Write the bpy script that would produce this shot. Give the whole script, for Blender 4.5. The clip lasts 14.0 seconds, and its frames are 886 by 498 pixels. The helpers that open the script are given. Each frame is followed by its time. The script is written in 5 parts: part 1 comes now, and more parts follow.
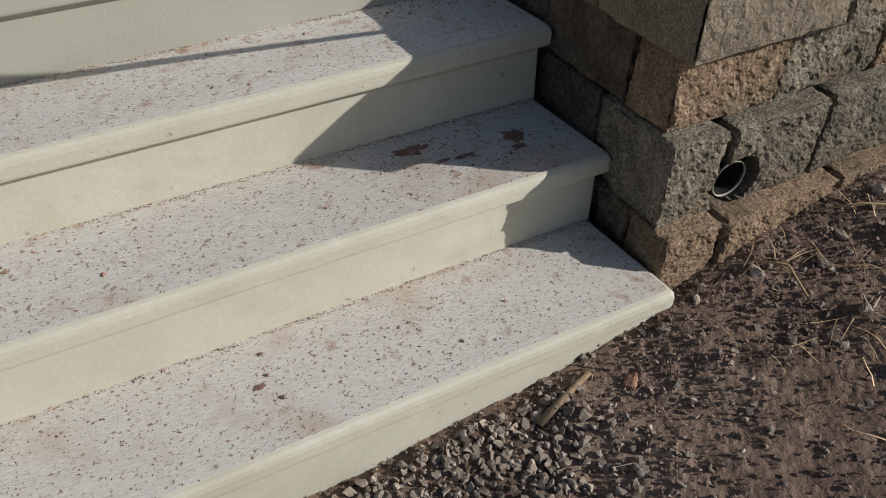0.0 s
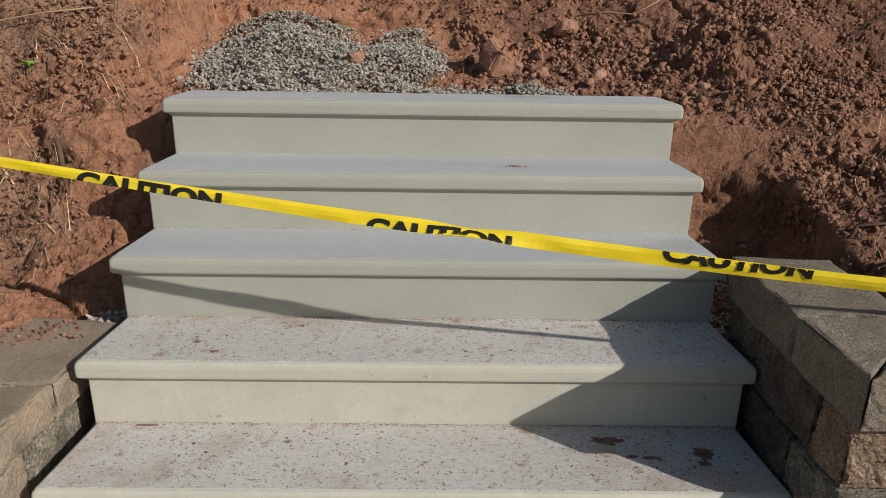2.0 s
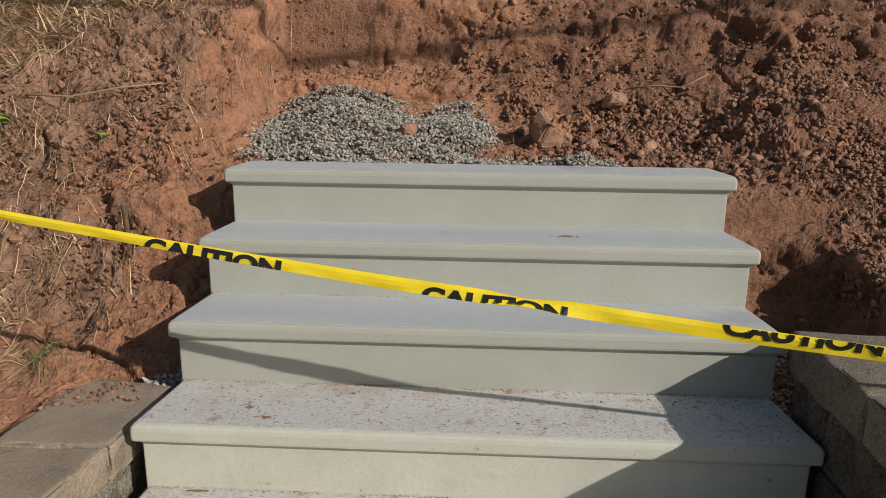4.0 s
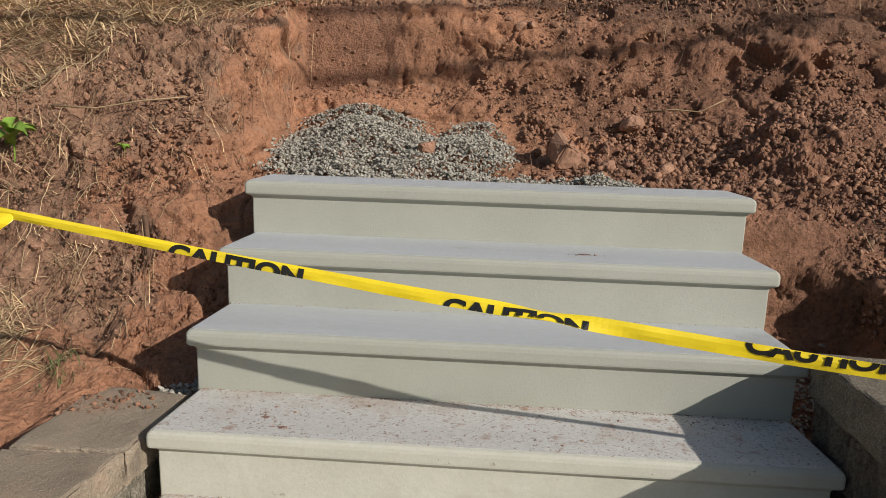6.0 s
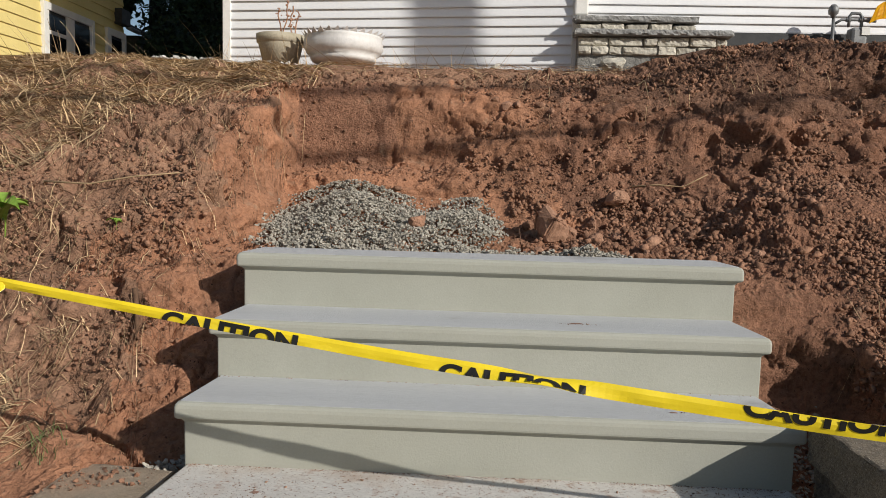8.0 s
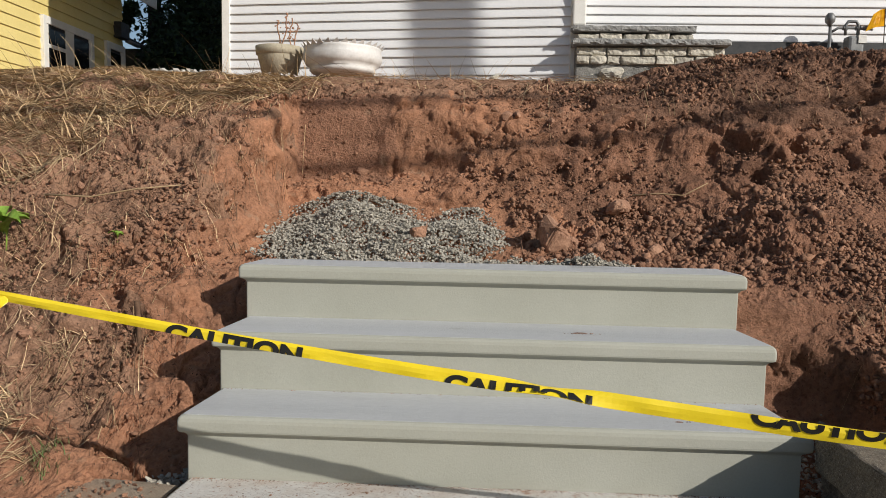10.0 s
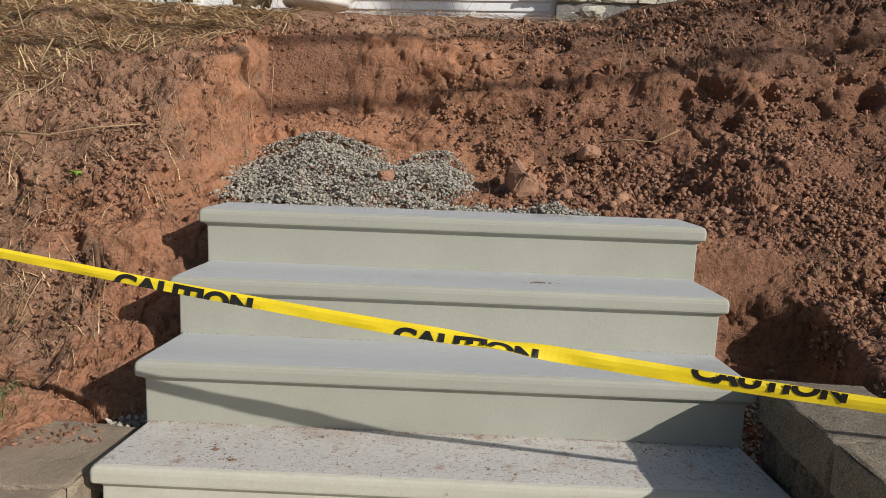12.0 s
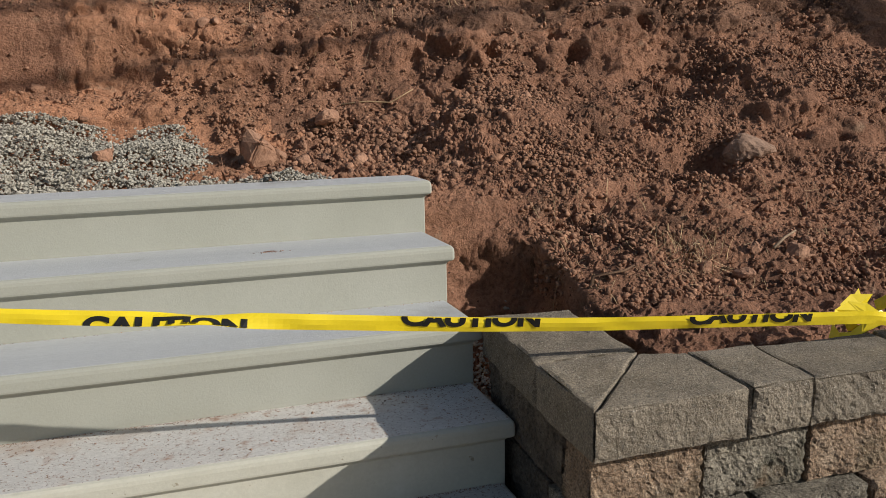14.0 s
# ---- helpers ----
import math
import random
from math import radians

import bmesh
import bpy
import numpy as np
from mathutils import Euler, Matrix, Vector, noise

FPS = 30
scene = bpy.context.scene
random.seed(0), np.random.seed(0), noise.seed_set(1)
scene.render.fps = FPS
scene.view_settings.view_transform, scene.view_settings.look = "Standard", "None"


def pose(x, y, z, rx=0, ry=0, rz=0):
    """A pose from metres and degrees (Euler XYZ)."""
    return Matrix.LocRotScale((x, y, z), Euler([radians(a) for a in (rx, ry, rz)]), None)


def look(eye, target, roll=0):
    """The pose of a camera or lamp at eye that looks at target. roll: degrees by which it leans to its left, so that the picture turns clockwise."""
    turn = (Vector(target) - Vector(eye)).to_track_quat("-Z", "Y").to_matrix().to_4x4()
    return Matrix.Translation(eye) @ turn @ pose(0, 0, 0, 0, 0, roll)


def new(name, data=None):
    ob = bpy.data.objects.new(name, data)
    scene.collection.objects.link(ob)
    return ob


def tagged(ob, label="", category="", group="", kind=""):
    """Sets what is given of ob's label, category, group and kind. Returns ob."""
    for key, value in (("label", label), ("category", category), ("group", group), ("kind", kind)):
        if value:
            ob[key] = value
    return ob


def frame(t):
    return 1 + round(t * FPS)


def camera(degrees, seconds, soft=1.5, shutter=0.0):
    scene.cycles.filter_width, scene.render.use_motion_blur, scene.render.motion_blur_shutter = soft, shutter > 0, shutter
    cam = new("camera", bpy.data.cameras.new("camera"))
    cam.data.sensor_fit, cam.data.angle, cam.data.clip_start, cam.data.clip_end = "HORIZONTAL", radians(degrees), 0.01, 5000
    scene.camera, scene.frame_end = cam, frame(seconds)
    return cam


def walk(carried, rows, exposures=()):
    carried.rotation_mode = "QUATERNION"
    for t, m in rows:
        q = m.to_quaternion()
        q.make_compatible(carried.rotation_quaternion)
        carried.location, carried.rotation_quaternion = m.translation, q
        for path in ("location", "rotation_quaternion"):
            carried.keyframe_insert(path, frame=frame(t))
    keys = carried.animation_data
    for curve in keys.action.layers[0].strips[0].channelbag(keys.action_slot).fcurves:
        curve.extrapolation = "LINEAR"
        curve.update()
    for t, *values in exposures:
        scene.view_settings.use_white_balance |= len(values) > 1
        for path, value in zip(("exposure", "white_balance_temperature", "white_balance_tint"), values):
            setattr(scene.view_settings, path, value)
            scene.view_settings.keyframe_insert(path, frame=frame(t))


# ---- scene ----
cam = camera(63.2, 14.0, soft=0.6)
PATH = [
    (0, (0.791, -1.492, 1.204), (1.441, -0.145, -0.124), -1.1),
    (0.5, (0.864, -1.677, 1.285), (1.262, -0.044, 0.2), -0.8),
    (1, (0.866, -1.797, 1.368), (1.057, 0.014, 0.541), 0.8),
    (1.5, (0.849, -1.832, 1.387), (0.93, 0.048, 0.71), 1.0),
    (2, (0.851, -1.84, 1.376), (0.878, 0.05, 0.722), 0.9),
    (2.5, (0.846, -1.852, 1.332), (0.842, 0.005, 0.59), 0.7),
    (3, (0.853, -1.851, 1.33), (0.802, 0.0, 0.574), -0.1),
    (3.5, (0.843, -1.846, 1.363), (0.759, 0.069, 0.793), -0.0),
    (3.7, (0.836, -1.846, 1.383), (0.745, 0.09, 0.89), 0.3),
    (5.8, (0.793, -1.851, 1.349), (0.691, 0.098, 0.911), 1.6),
    (6, (0.8, -1.859, 1.356), (0.676, 0.094, 0.945), 1.7),
    (6.5, (0.787, -1.861, 1.363), (0.665, 0.107, 1.027), 2.2),
    (7, (0.782, -1.875, 1.323), (0.676, 0.104, 1.059), 1.7),
    (7.5, (0.787, -1.871, 1.314), (0.696, 0.114, 1.093), 1.4),
    (8, (0.781, -1.874, 1.323), (0.689, 0.115, 1.135), 1.5),
    (8.5, (0.791, -1.876, 1.332), (0.71, 0.117, 1.175), 1.3),
    (8.7, (0.787, -1.871, 1.326), (0.695, 0.121, 1.169), 0.9),
    (10.8, (0.768, -1.871, 1.323), (0.685, 0.12, 1.155), 1.6),
    (11, (0.791, -1.865, 1.34), (0.717, 0.124, 1.145), 2.0),
    (11.5, (0.816, -1.862, 1.363), (0.777, 0.119, 1.091), 2.4),
    (12, (0.835, -1.861, 1.361), (0.799, 0.111, 1.027), 2.1),
    (12.5, (0.832, -1.854, 1.36), (0.801, 0.109, 0.98), 1.9),
    (13, (0.82, -1.86, 1.357), (0.806, 0.092, 0.922), 1.6),
    (13.5, (0.833, -1.865, 1.344), (0.925, 0.083, 0.897), 0.5),
    (14, (1.015, -1.861, 1.338), (1.554, 0.021, 0.929), -1.2),
]
walk(cam, [(t, look(eye, target, roll)) for t, eye, target, roll in PATH],
     exposures=[(0, -0.04), (0.5, -0.08), (1, -0.2), (1.5, -0.22), (2.5, -0.06), (3, -0.15), (3.5, -0.15), (6, 0.0), (7.5, -0.02), (8.5, -0.05), (11, 0.0), (14, 0.0)])

# ---- world, sun, exposure ----
SUN = Vector((0.587, -0.423, 0.366)).normalized()      # towards the sun, right and behind the camera
world = bpy.data.worlds.new("sky")
scene.world = world
world.use_nodes = True
wn = world.node_tree.nodes
sky = wn.new("ShaderNodeTexSky")
sky.sky_type, sky.sun_disc = "NISHITA", False
sky.sun_elevation, sky.sun_rotation = math.asin(SUN.z), math.atan2(SUN.x, SUN.y)
wn["Background"].inputs["Strength"].default_value = 0.077
world.node_tree.links.new(sky.outputs[0], wn["Background"].inputs["Color"])
sun = new("sun", bpy.data.lights.new("sun", "SUN"))
sun.data.energy, sun.data.angle, sun.data.color = 4.4, radians(0.55), (1.0, 0.95, 0.88)
sun.matrix_world = look(SUN * 30, (0, 0, 0))


# ---- materials ----
def mat(name, colors, scale=8.0, rough=0.85, bump=0.3, bump_scale=60.0, fine=0.25, spots=None, metal=0.0,
        spec=0.3, stretch=(1, 1, 1), depth=0.01, piece=0.0, extra=None, coarse=1.5):
    """A node material: colours mixed by broad noise, varied by fine grain, with relief; spots adds blotches
    (colour, scale, amount); piece varies brightness object by object."""
    m = bpy.data.materials.new(name)
    m.use_nodes = True
    n, l = m.node_tree.nodes, m.node_tree.links
    b = n["Principled BSDF"]
    b.inputs["Roughness"].default_value, b.inputs["Metallic"].default_value = rough, metal
    b.inputs["Specular IOR Level"].default_value = spec
    co, mp = n.new("ShaderNodeTexCoord"), n.new("ShaderNodeMapping")
    mp.inputs["Scale"].default_value = stretch
    l.new(co.outputs["Object"], mp.inputs["Vector"])

    def tex(sc, detail=6.0, rgh=0.6, plain=False):
        t = n.new("ShaderNodeTexNoise")
        t.inputs["Scale"].default_value, t.inputs["Detail"].default_value, t.inputs["Roughness"].default_value = sc, detail, rgh
        l.new(co.outputs["Object"] if plain else mp.outputs[0], t.inputs["Vector"])
        return t
    ramp = n.new("ShaderNodeValToRGB")
    els = ramp.color_ramp.elements
    while len(els) < len(colors):
        els.new(0.5)
    for i, c in enumerate(colors):
        els[i].position, els[i].color = 0.32 + 0.36 * i / max(1, len(colors) - 1), (*c, 1)
    l.new(tex(scale).outputs["Fac"], ramp.inputs[0])
    col = ramp.outputs[0]

    def mix(mode, fac, a, c):
        x = n.new("ShaderNodeMix")
        x.data_type, x.blend_type = "RGBA", mode
        for sock, v in ((x.inputs[0], fac), (x.inputs[6], a), (x.inputs[7], c)):
            if isinstance(v, (float, tuple)):
                sock.default_value = v
            else:
                l.new(v, sock)
        return x.outputs[2]

    def span(v, lo, hi, a=0.0, z=1.0):
        r = n.new("ShaderNodeMapRange")
        r.inputs["From Min"].default_value, r.inputs["From Max"].default_value = lo, hi
        r.inputs["To Min"].default_value, r.inputs["To Max"].default_value = a, z
        l.new(v, r.inputs["Value"])
        return r.outputs[0]
    grain = tex(bump_scale, 8.0, 0.7).outputs["Fac"]
    col = mix("MULTIPLY", 1.0, col, span(grain, 0.3, 0.7, 1 - fine, 1 + fine))
    for c, sc, lo, hi in spots or ():
        col = mix("MIX", span(tex(sc, 4.0, 0.6, True).outputs["Fac"], lo, hi), col, (*c, 1))
    if piece:
        info = n.new("ShaderNodeObjectInfo")
        col = mix("MULTIPLY", 1.0, col, span(info.outputs["Random"], 0, 1, 1 - piece, 1 + piece))
    if extra:
        col = extra(n, l, mix, span, tex, col)
    l.new(col, b.inputs["Base Color"])
    bp = n.new("ShaderNodeBump")
    bp.inputs["Strength"].default_value, bp.inputs["Distance"].default_value = bump, depth
    mid_ = tex(bump_scale / 5.5, 6.0, 0.65).outputs["Fac"]
    add = n.new("ShaderNodeMath")
    add.operation = "MULTIPLY_ADD"
    add.inputs[1].default_value = coarse
    l.new(mid_, add.inputs[0])
    l.new(grain, add.inputs[2])
    l.new(add.outputs[0], bp.inputs["Height"])
    l.new(bp.outputs[0], b.inputs["Normal"])
    return m


def island_tint(lo, hi):
    """Varies brightness from piece to piece inside one joined mesh."""
    def f(n, l, mix, span, tex, col):
        g = n.new("ShaderNodeNewGeometry")
        return mix("MULTIPLY", 1.0, col, span(g.outputs["Random Per Island"], 0, 1, lo, hi))
    return f


M_NEW = mat("pale_new_concrete", [(0.352, 0.352, 0.296), (0.398, 0.398, 0.342)], 3.0, 0.75, 0.12, 140, 0.05,
            [((0.31, 0.31, 0.27), 2.2, 0.60, 0.85), ((0.27, 0.26, 0.22), 60.0, 0.74, 0.78)], coarse=0.4)
M_OLD = mat("stained_pale_concrete", [(0.468, 0.455, 0.376), (0.535, 0.521, 0.440)], 5.0, 0.8, 0.12, 120, 0.06,
            [((0.42, 0.385, 0.30), 3.0, 0.58, 0.86), ((0.46, 0.435, 0.36), 11.0, 0.58, 0.74), ((0.56, 0.545, 0.475), 7.0, 0.60, 0.74), ((0.30, 0.26, 0.19), 34.0, 0.68, 0.73), ((0.16, 0.12, 0.09), 75.0, 0.725, 0.75)], coarse=0.6)
M_TREAD_NEW = mat("broomed_new_tread", [(0.46, 0.470, 0.470), (0.52, 0.530, 0.530)], 6.0, 0.7, 0.35, 380, 0.10,
                  [((0.30, 0.29, 0.26), 3.0, 0.62, 0.85)], stretch=(0.10, 1, 1), coarse=0.2)
M_TREAD_OLD = mat("broomed_soiled_tread", [(0.560, 0.532, 0.490), (0.645, 0.623, 0.582)], 4.0, 0.85, 0.45, 420, 0.20,
                  [((0.47, 0.36, 0.28), 5.0, 0.53, 0.78), ((0.38, 0.25, 0.185), 16.0, 0.61, 0.76), ((0.30, 0.20, 0.145), 100.0, 0.585, 0.68), ((0.10, 0.065, 0.05), 150.0, 0.635, 0.67)],
                  stretch=(0.16, 1, 1), coarse=0.2)
SOIL_SPOTS = [((0.13, 0.075, 0.05), 5.0, 0.60, 0.80), ((0.36, 0.24, 0.16), 9.0, 0.62, 0.78), ((0.075, 0.045, 0.032), 55.0, 0.62, 0.70), ((0.40, 0.25, 0.165), 80.0, 0.64, 0.72)]
M_SOIL = mat("orange_brown_soil", [(0.25, 0.130, 0.080), (0.365, 0.185, 0.110), (0.45, 0.222, 0.128)], 2.6, 0.95, 0.75, 55, 0.35, SOIL_SPOTS, spec=0.1, depth=0.03)
M_SOIL_DARK = mat("dark_brown_soil", [(0.20, 0.106, 0.070), (0.305, 0.158, 0.100), (0.41, 0.213, 0.133)], 3.2, 0.95, 1.0, 55, 0.45, SOIL_SPOTS, spec=0.1, depth=0.03)
M_SOIL_DRY = mat("dry_tan_topsoil", [(0.245, 0.140, 0.091), (0.37, 0.215, 0.138)], 4.0, 0.95, 0.7, 55, 0.35, SOIL_SPOTS, spec=0.1, depth=0.03)
M_TOPSOIL = mat("dark_crumbly_topsoil", [(0.140, 0.079, 0.054), (0.222, 0.123, 0.082), (0.31, 0.173, 0.113)], 3.5, 0.95, 1.0, 55, 0.45, SOIL_SPOTS, spec=0.1, depth=0.03)
M_EARTH = mat("grey_brown_trodden_earth", [(0.145, 0.102, 0.078), (0.225, 0.160, 0.124), (0.30, 0.22, 0.172)], 4.0, 0.95, 0.7, 70, 0.4,
              [((0.085, 0.06, 0.048), 6.0, 0.58, 0.74), ((0.26, 0.22, 0.19), 14.0, 0.62, 0.75)], spec=0.1, depth=0.02)
M_CLOD = mat("soil_clod", [(0.23, 0.126, 0.081), (0.35, 0.192, 0.122)], 6.0, 0.95, 0.7, 60, 0.3, spec=0.1,
             extra=island_tint(0.7, 1.2))
M_GRAVEL = mat("grey_gravel", [(0.33, 0.303, 0.250), (0.44, 0.408, 0.345)], 25.0, 0.9, 0.5, 150, 0.2, spec=0.1,
               extra=island_tint(0.72, 1.22))
M_CRUMB = mat("grey_brown_crumb", [(0.125, 0.092, 0.072), (0.26, 0.196, 0.158)], 8.0, 0.95, 0.6, 90, 0.3, spec=0.1, extra=island_tint(0.5, 1.6))
M_CRUMB_RED = mat("red_brown_crumb", [(0.16, 0.097, 0.068), (0.36, 0.235, 0.165)], 40.0, 0.95, 0.4, 90, 0.3, spec=0.1, extra=island_tint(0.45, 1.7))
M_MUD = mat("dried_red_mud", [(0.15, 0.085, 0.065), (0.30, 0.20, 0.155)], 90.0, 0.95, 0.6, 300, 0.3, spec=0.1, depth=0.004)
M_PEBBLE = mat("ground_pebble", [(0.21, 0.172, 0.142), (0.36, 0.305, 0.255)], 20.0, 0.85, 0.5, 120, 0.2,
               extra=island_tint(0.45, 1.5))
M_ROCK = mat("red_sandstone_rock", [(0.26, 0.138, 0.088), (0.39, 0.225, 0.145)], 7.0, 0.9, 0.5, 50, 0.25)
M_BOULDER = mat("dusty_brown_boulder", [(0.21, 0.130, 0.092), (0.33, 0.220, 0.160)], 9.0, 0.95, 0.6, 60, 0.3, SOIL_SPOTS[:2], spec=0.1)
PITS = [((0.06, 0.050, 0.040), 330.0, 0.56, 0.70), ((0.50, 0.46, 0.39), 280.0, 0.60, 0.70)]
M_BLOCK = mat("split_grey_block", [(0.155, 0.134, 0.103), (0.265, 0.232, 0.178), (0.385, 0.338, 0.262)], 18.0, 0.9, 1.0, 150, 0.75,
              [((0.075, 0.075, 0.050), 7.0, 0.50, 0.72), ((0.085, 0.074, 0.060), 120.0, 0.50, 0.72), ((0.30, 0.175, 0.10), 4.0, 0.60, 0.78)] + PITS, piece=0.2, depth=0.012)
M_BLOCK_TAN = mat("split_tan_block", [(0.215, 0.145, 0.096), (0.345, 0.238, 0.155), (0.45, 0.335, 0.236)], 18.0, 0.9, 1.0, 150, 0.7,
                  [((0.15, 0.125, 0.075), 6.0, 0.54, 0.72), ((0.11, 0.078, 0.056), 120.0, 0.51, 0.72)] + PITS, piece=0.12, depth=0.012)
# brown soil stain, plus the shade of the stair-side faces, in a darker block colour
M_BLOCK_SOILED_SHADE = mat("soiled_shaded_block", [(0.095, 0.077, 0.059), (0.185, 0.147, 0.111), (0.255, 0.205, 0.157)], 10.0, 0.9, 0.8, 95, 0.5,
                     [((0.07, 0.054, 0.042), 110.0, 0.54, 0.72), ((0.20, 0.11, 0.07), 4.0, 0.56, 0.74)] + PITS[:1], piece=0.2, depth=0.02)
M_CAP = mat("weathered_cap_stone", [(0.180, 0.149, 0.110), (0.280, 0.236, 0.178)], 11.0, 0.9, 0.8, 210, 0.6,
            [((0.34, 0.20, 0.13), 2.5, 0.60, 0.78), ((0.13, 0.115, 0.092), 60.0, 0.54, 0.74)] + PITS, piece=0.10, depth=0.008)
M_CAP_TAN = mat("soil_dusted_cap", [(0.285, 0.225, 0.160), (0.405, 0.325, 0.240)], 6.0, 0.9, 0.6, 260, 0.35,
                [((0.40, 0.26, 0.17), 3.0, 0.50, 0.68), ((0.19, 0.155, 0.12), 9.0, 0.58, 0.74)] + PITS, piece=0.05)
M_SIDING = mat("white_vinyl_siding", [(0.73, 0.735, 0.74), (0.79, 0.795, 0.80)], 1.0, 0.45, 0.05, 40, 0.03,
               [((0.55, 0.54, 0.50), 2.0, 0.66, 0.9)])
M_YELLOW = mat("yellow_clapboard", [(0.66, 0.535, 0.20), (0.72, 0.60, 0.25)], 2.0, 0.6, 0.1, 50, 0.05)
M_TRIM = mat("white_painted_trim", [(0.66, 0.65, 0.60), (0.76, 0.75, 0.71)], 6.0, 0.6, 0.1, 60, 0.06)
M_STONE = mat("grey_ledge_stone", [(0.40, 0.37, 0.305), (0.55, 0.515, 0.435)], 9.0, 0.9, 0.7, 50, 0.3, piece=0.2)
M_PARGE = mat("rough_grey_parging", [(0.20, 0.195, 0.18), (0.31, 0.30, 0.275)], 12.0, 0.95, 0.9, 60, 0.3, spec=0.1, depth=0.02)
M_DARKSTONE = mat("dark_grey_ledge", [(0.22, 0.22, 0.21), (0.33, 0.325, 0.31)], 14.0, 0.9, 0.7, 60, 0.3)
M_TAPE = mat("yellow_plastic_tape", [(0.80, 0.60, 0.015), (0.84, 0.65, 0.03)], 4.0, 0.32, 0.08, 30, 0.04, spec=0.5)
M_FLAG = mat("orange_yellow_flag_plastic", [(0.80, 0.42, 0.01), (0.85, 0.47, 0.02)], 6.0, 0.4, 0.08, 30, 0.05)
M_INK = mat("black_ink", [(0.012, 0.012, 0.012), (0.022, 0.021, 0.018)], 20.0, 0.4, 0.05, 60, 0.1)
M_STRAW = mat("dry_straw", [(0.46, 0.31, 0.165), (0.72, 0.53, 0.31)], 3.0, 0.9, 0.1, 60, 0.2, extra=island_tint(0.28, 1.35))
M_ROOT = mat("brown_root", [(0.09, 0.05, 0.03), (0.17, 0.10, 0.06)], 20.0, 0.9, 0.3, 80, 0.2, extra=island_tint(0.6, 1.6))
M_LEAF = mat("green_leaf", [(0.17, 0.29, 0.035), (0.27, 0.42, 0.07)], 30.0, 0.5, 0.1, 60, 0.1, extra=island_tint(0.7, 1.25))
M_GRASS = mat("green_grass", [(0.07, 0.11, 0.03), (0.14, 0.18, 0.06)], 30.0, 0.7, 0.1, 60, 0.1, extra=island_tint(0.6, 1.3))
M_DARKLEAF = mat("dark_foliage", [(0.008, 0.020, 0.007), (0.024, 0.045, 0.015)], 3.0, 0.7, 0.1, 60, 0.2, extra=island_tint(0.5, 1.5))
# bark taken down to near black: the shade on the trunks is in the colour
M_BARK = mat("shade_dark_bark", [(0.012, 0.010, 0.009), (0.026, 0.022, 0.018)], 5.0, 0.9, 0.6, 30, 0.3, stretch=(1, 1, 0.2))
M_POT = mat("tan_clay_pot", [(0.33, 0.29, 0.21), (0.46, 0.41, 0.31)], 6.0, 0.85, 0.3, 60, 0.15)
M_TIRE = mat("white_painted_rubber", [(0.55, 0.54, 0.52), (0.70, 0.69, 0.67)], 4.0, 0.6, 0.2, 40, 0.08,
             [((0.30, 0.27, 0.23), 5.0, 0.6, 0.8)])
M_PIPE = mat("black_drain_plastic", [(0.015, 0.015, 0.015), (0.03, 0.03, 0.03)], 10.0, 0.5, 0.1, 60, 0.1)
M_PIPERIM = mat("pale_pipe_rim", [(0.24, 0.23, 0.20), (0.36, 0.34, 0.31)], 20.0, 0.6, 0.1, 60, 0.1)
M_METER = mat("grey_meter_metal", [(0.14, 0.145, 0.145), (0.24, 0.245, 0.245)], 12.0, 0.5, 0.1, 60, 0.08, metal=0.3)
M_DARK = mat("dark_metal_and_shade", [(0.03, 0.032, 0.034), (0.06, 0.06, 0.06)], 10.0, 0.6, 0.1, 60, 0.1)
M_ROOF = mat("dark_shingle", [(0.035, 0.035, 0.038), (0.07, 0.07, 0.07)], 10.0, 0.9, 0.4, 60, 0.3)
M_WHITESTONE = mat("white_edging_stone", [(0.42, 0.40, 0.36), (0.60, 0.58, 0.54)], 9.0, 0.9, 0.4, 60, 0.15, extra=island_tint(0.7, 1.2))
M_WOOD = mat("weathered_wood", [(0.20, 0.14, 0.09), (0.33, 0.24, 0.16)], 8.0, 0.85, 0.4, 60, 0.25, stretch=(1, 1, 0.15))
M_GLASS = bpy.data.materials.new("dark_window_glass")
M_GLASS.use_nodes = True
_g = M_GLASS.node_tree.nodes["Principled BSDF"]
_g.inputs["Base Color"].default_value, _g.inputs["Roughness"].default_value = (0.012, 0.013, 0.014, 1), 0.12
_g.inputs["Specular IOR Level"].default_value = 0.25


# ---- builders ----
def mesh_ob(name, verts, faces, material, parent=None, smooth=False, label=""):
    me = bpy.data.meshes.new(name)
    me.from_pydata([tuple(v) for v in verts], [], [tuple(f) for f in faces])
    me.materials.append(material)
    if smooth:
        me.polygons.foreach_set("use_smooth", [True] * len(me.polygons))
    me.update()
    ob = new(name, me)
    ob.parent = parent
    return tagged(ob, label)


def part(name, bm, material, parent=None, label="", smooth=False):
    me = bpy.data.meshes.new(name)
    bmesh.ops.recalc_face_normals(bm, faces=bm.faces)
    bm.to_mesh(me)
    bm.free()
    me.materials.append(material)
    if smooth:
        me.polygons.foreach_set("use_smooth", [True] * len(me.polygons))
    ob = new(name, me)
    ob.parent = parent
    return tagged(ob, label)


def thing(name, x, y, z, label, category, group="", kind="", rz=0):
    e = new(name)
    e.matrix_world = pose(x, y, z, 0, 0, rz)
    e.empty_display_size = 0.05
    return tagged(e, label, category, group, kind)


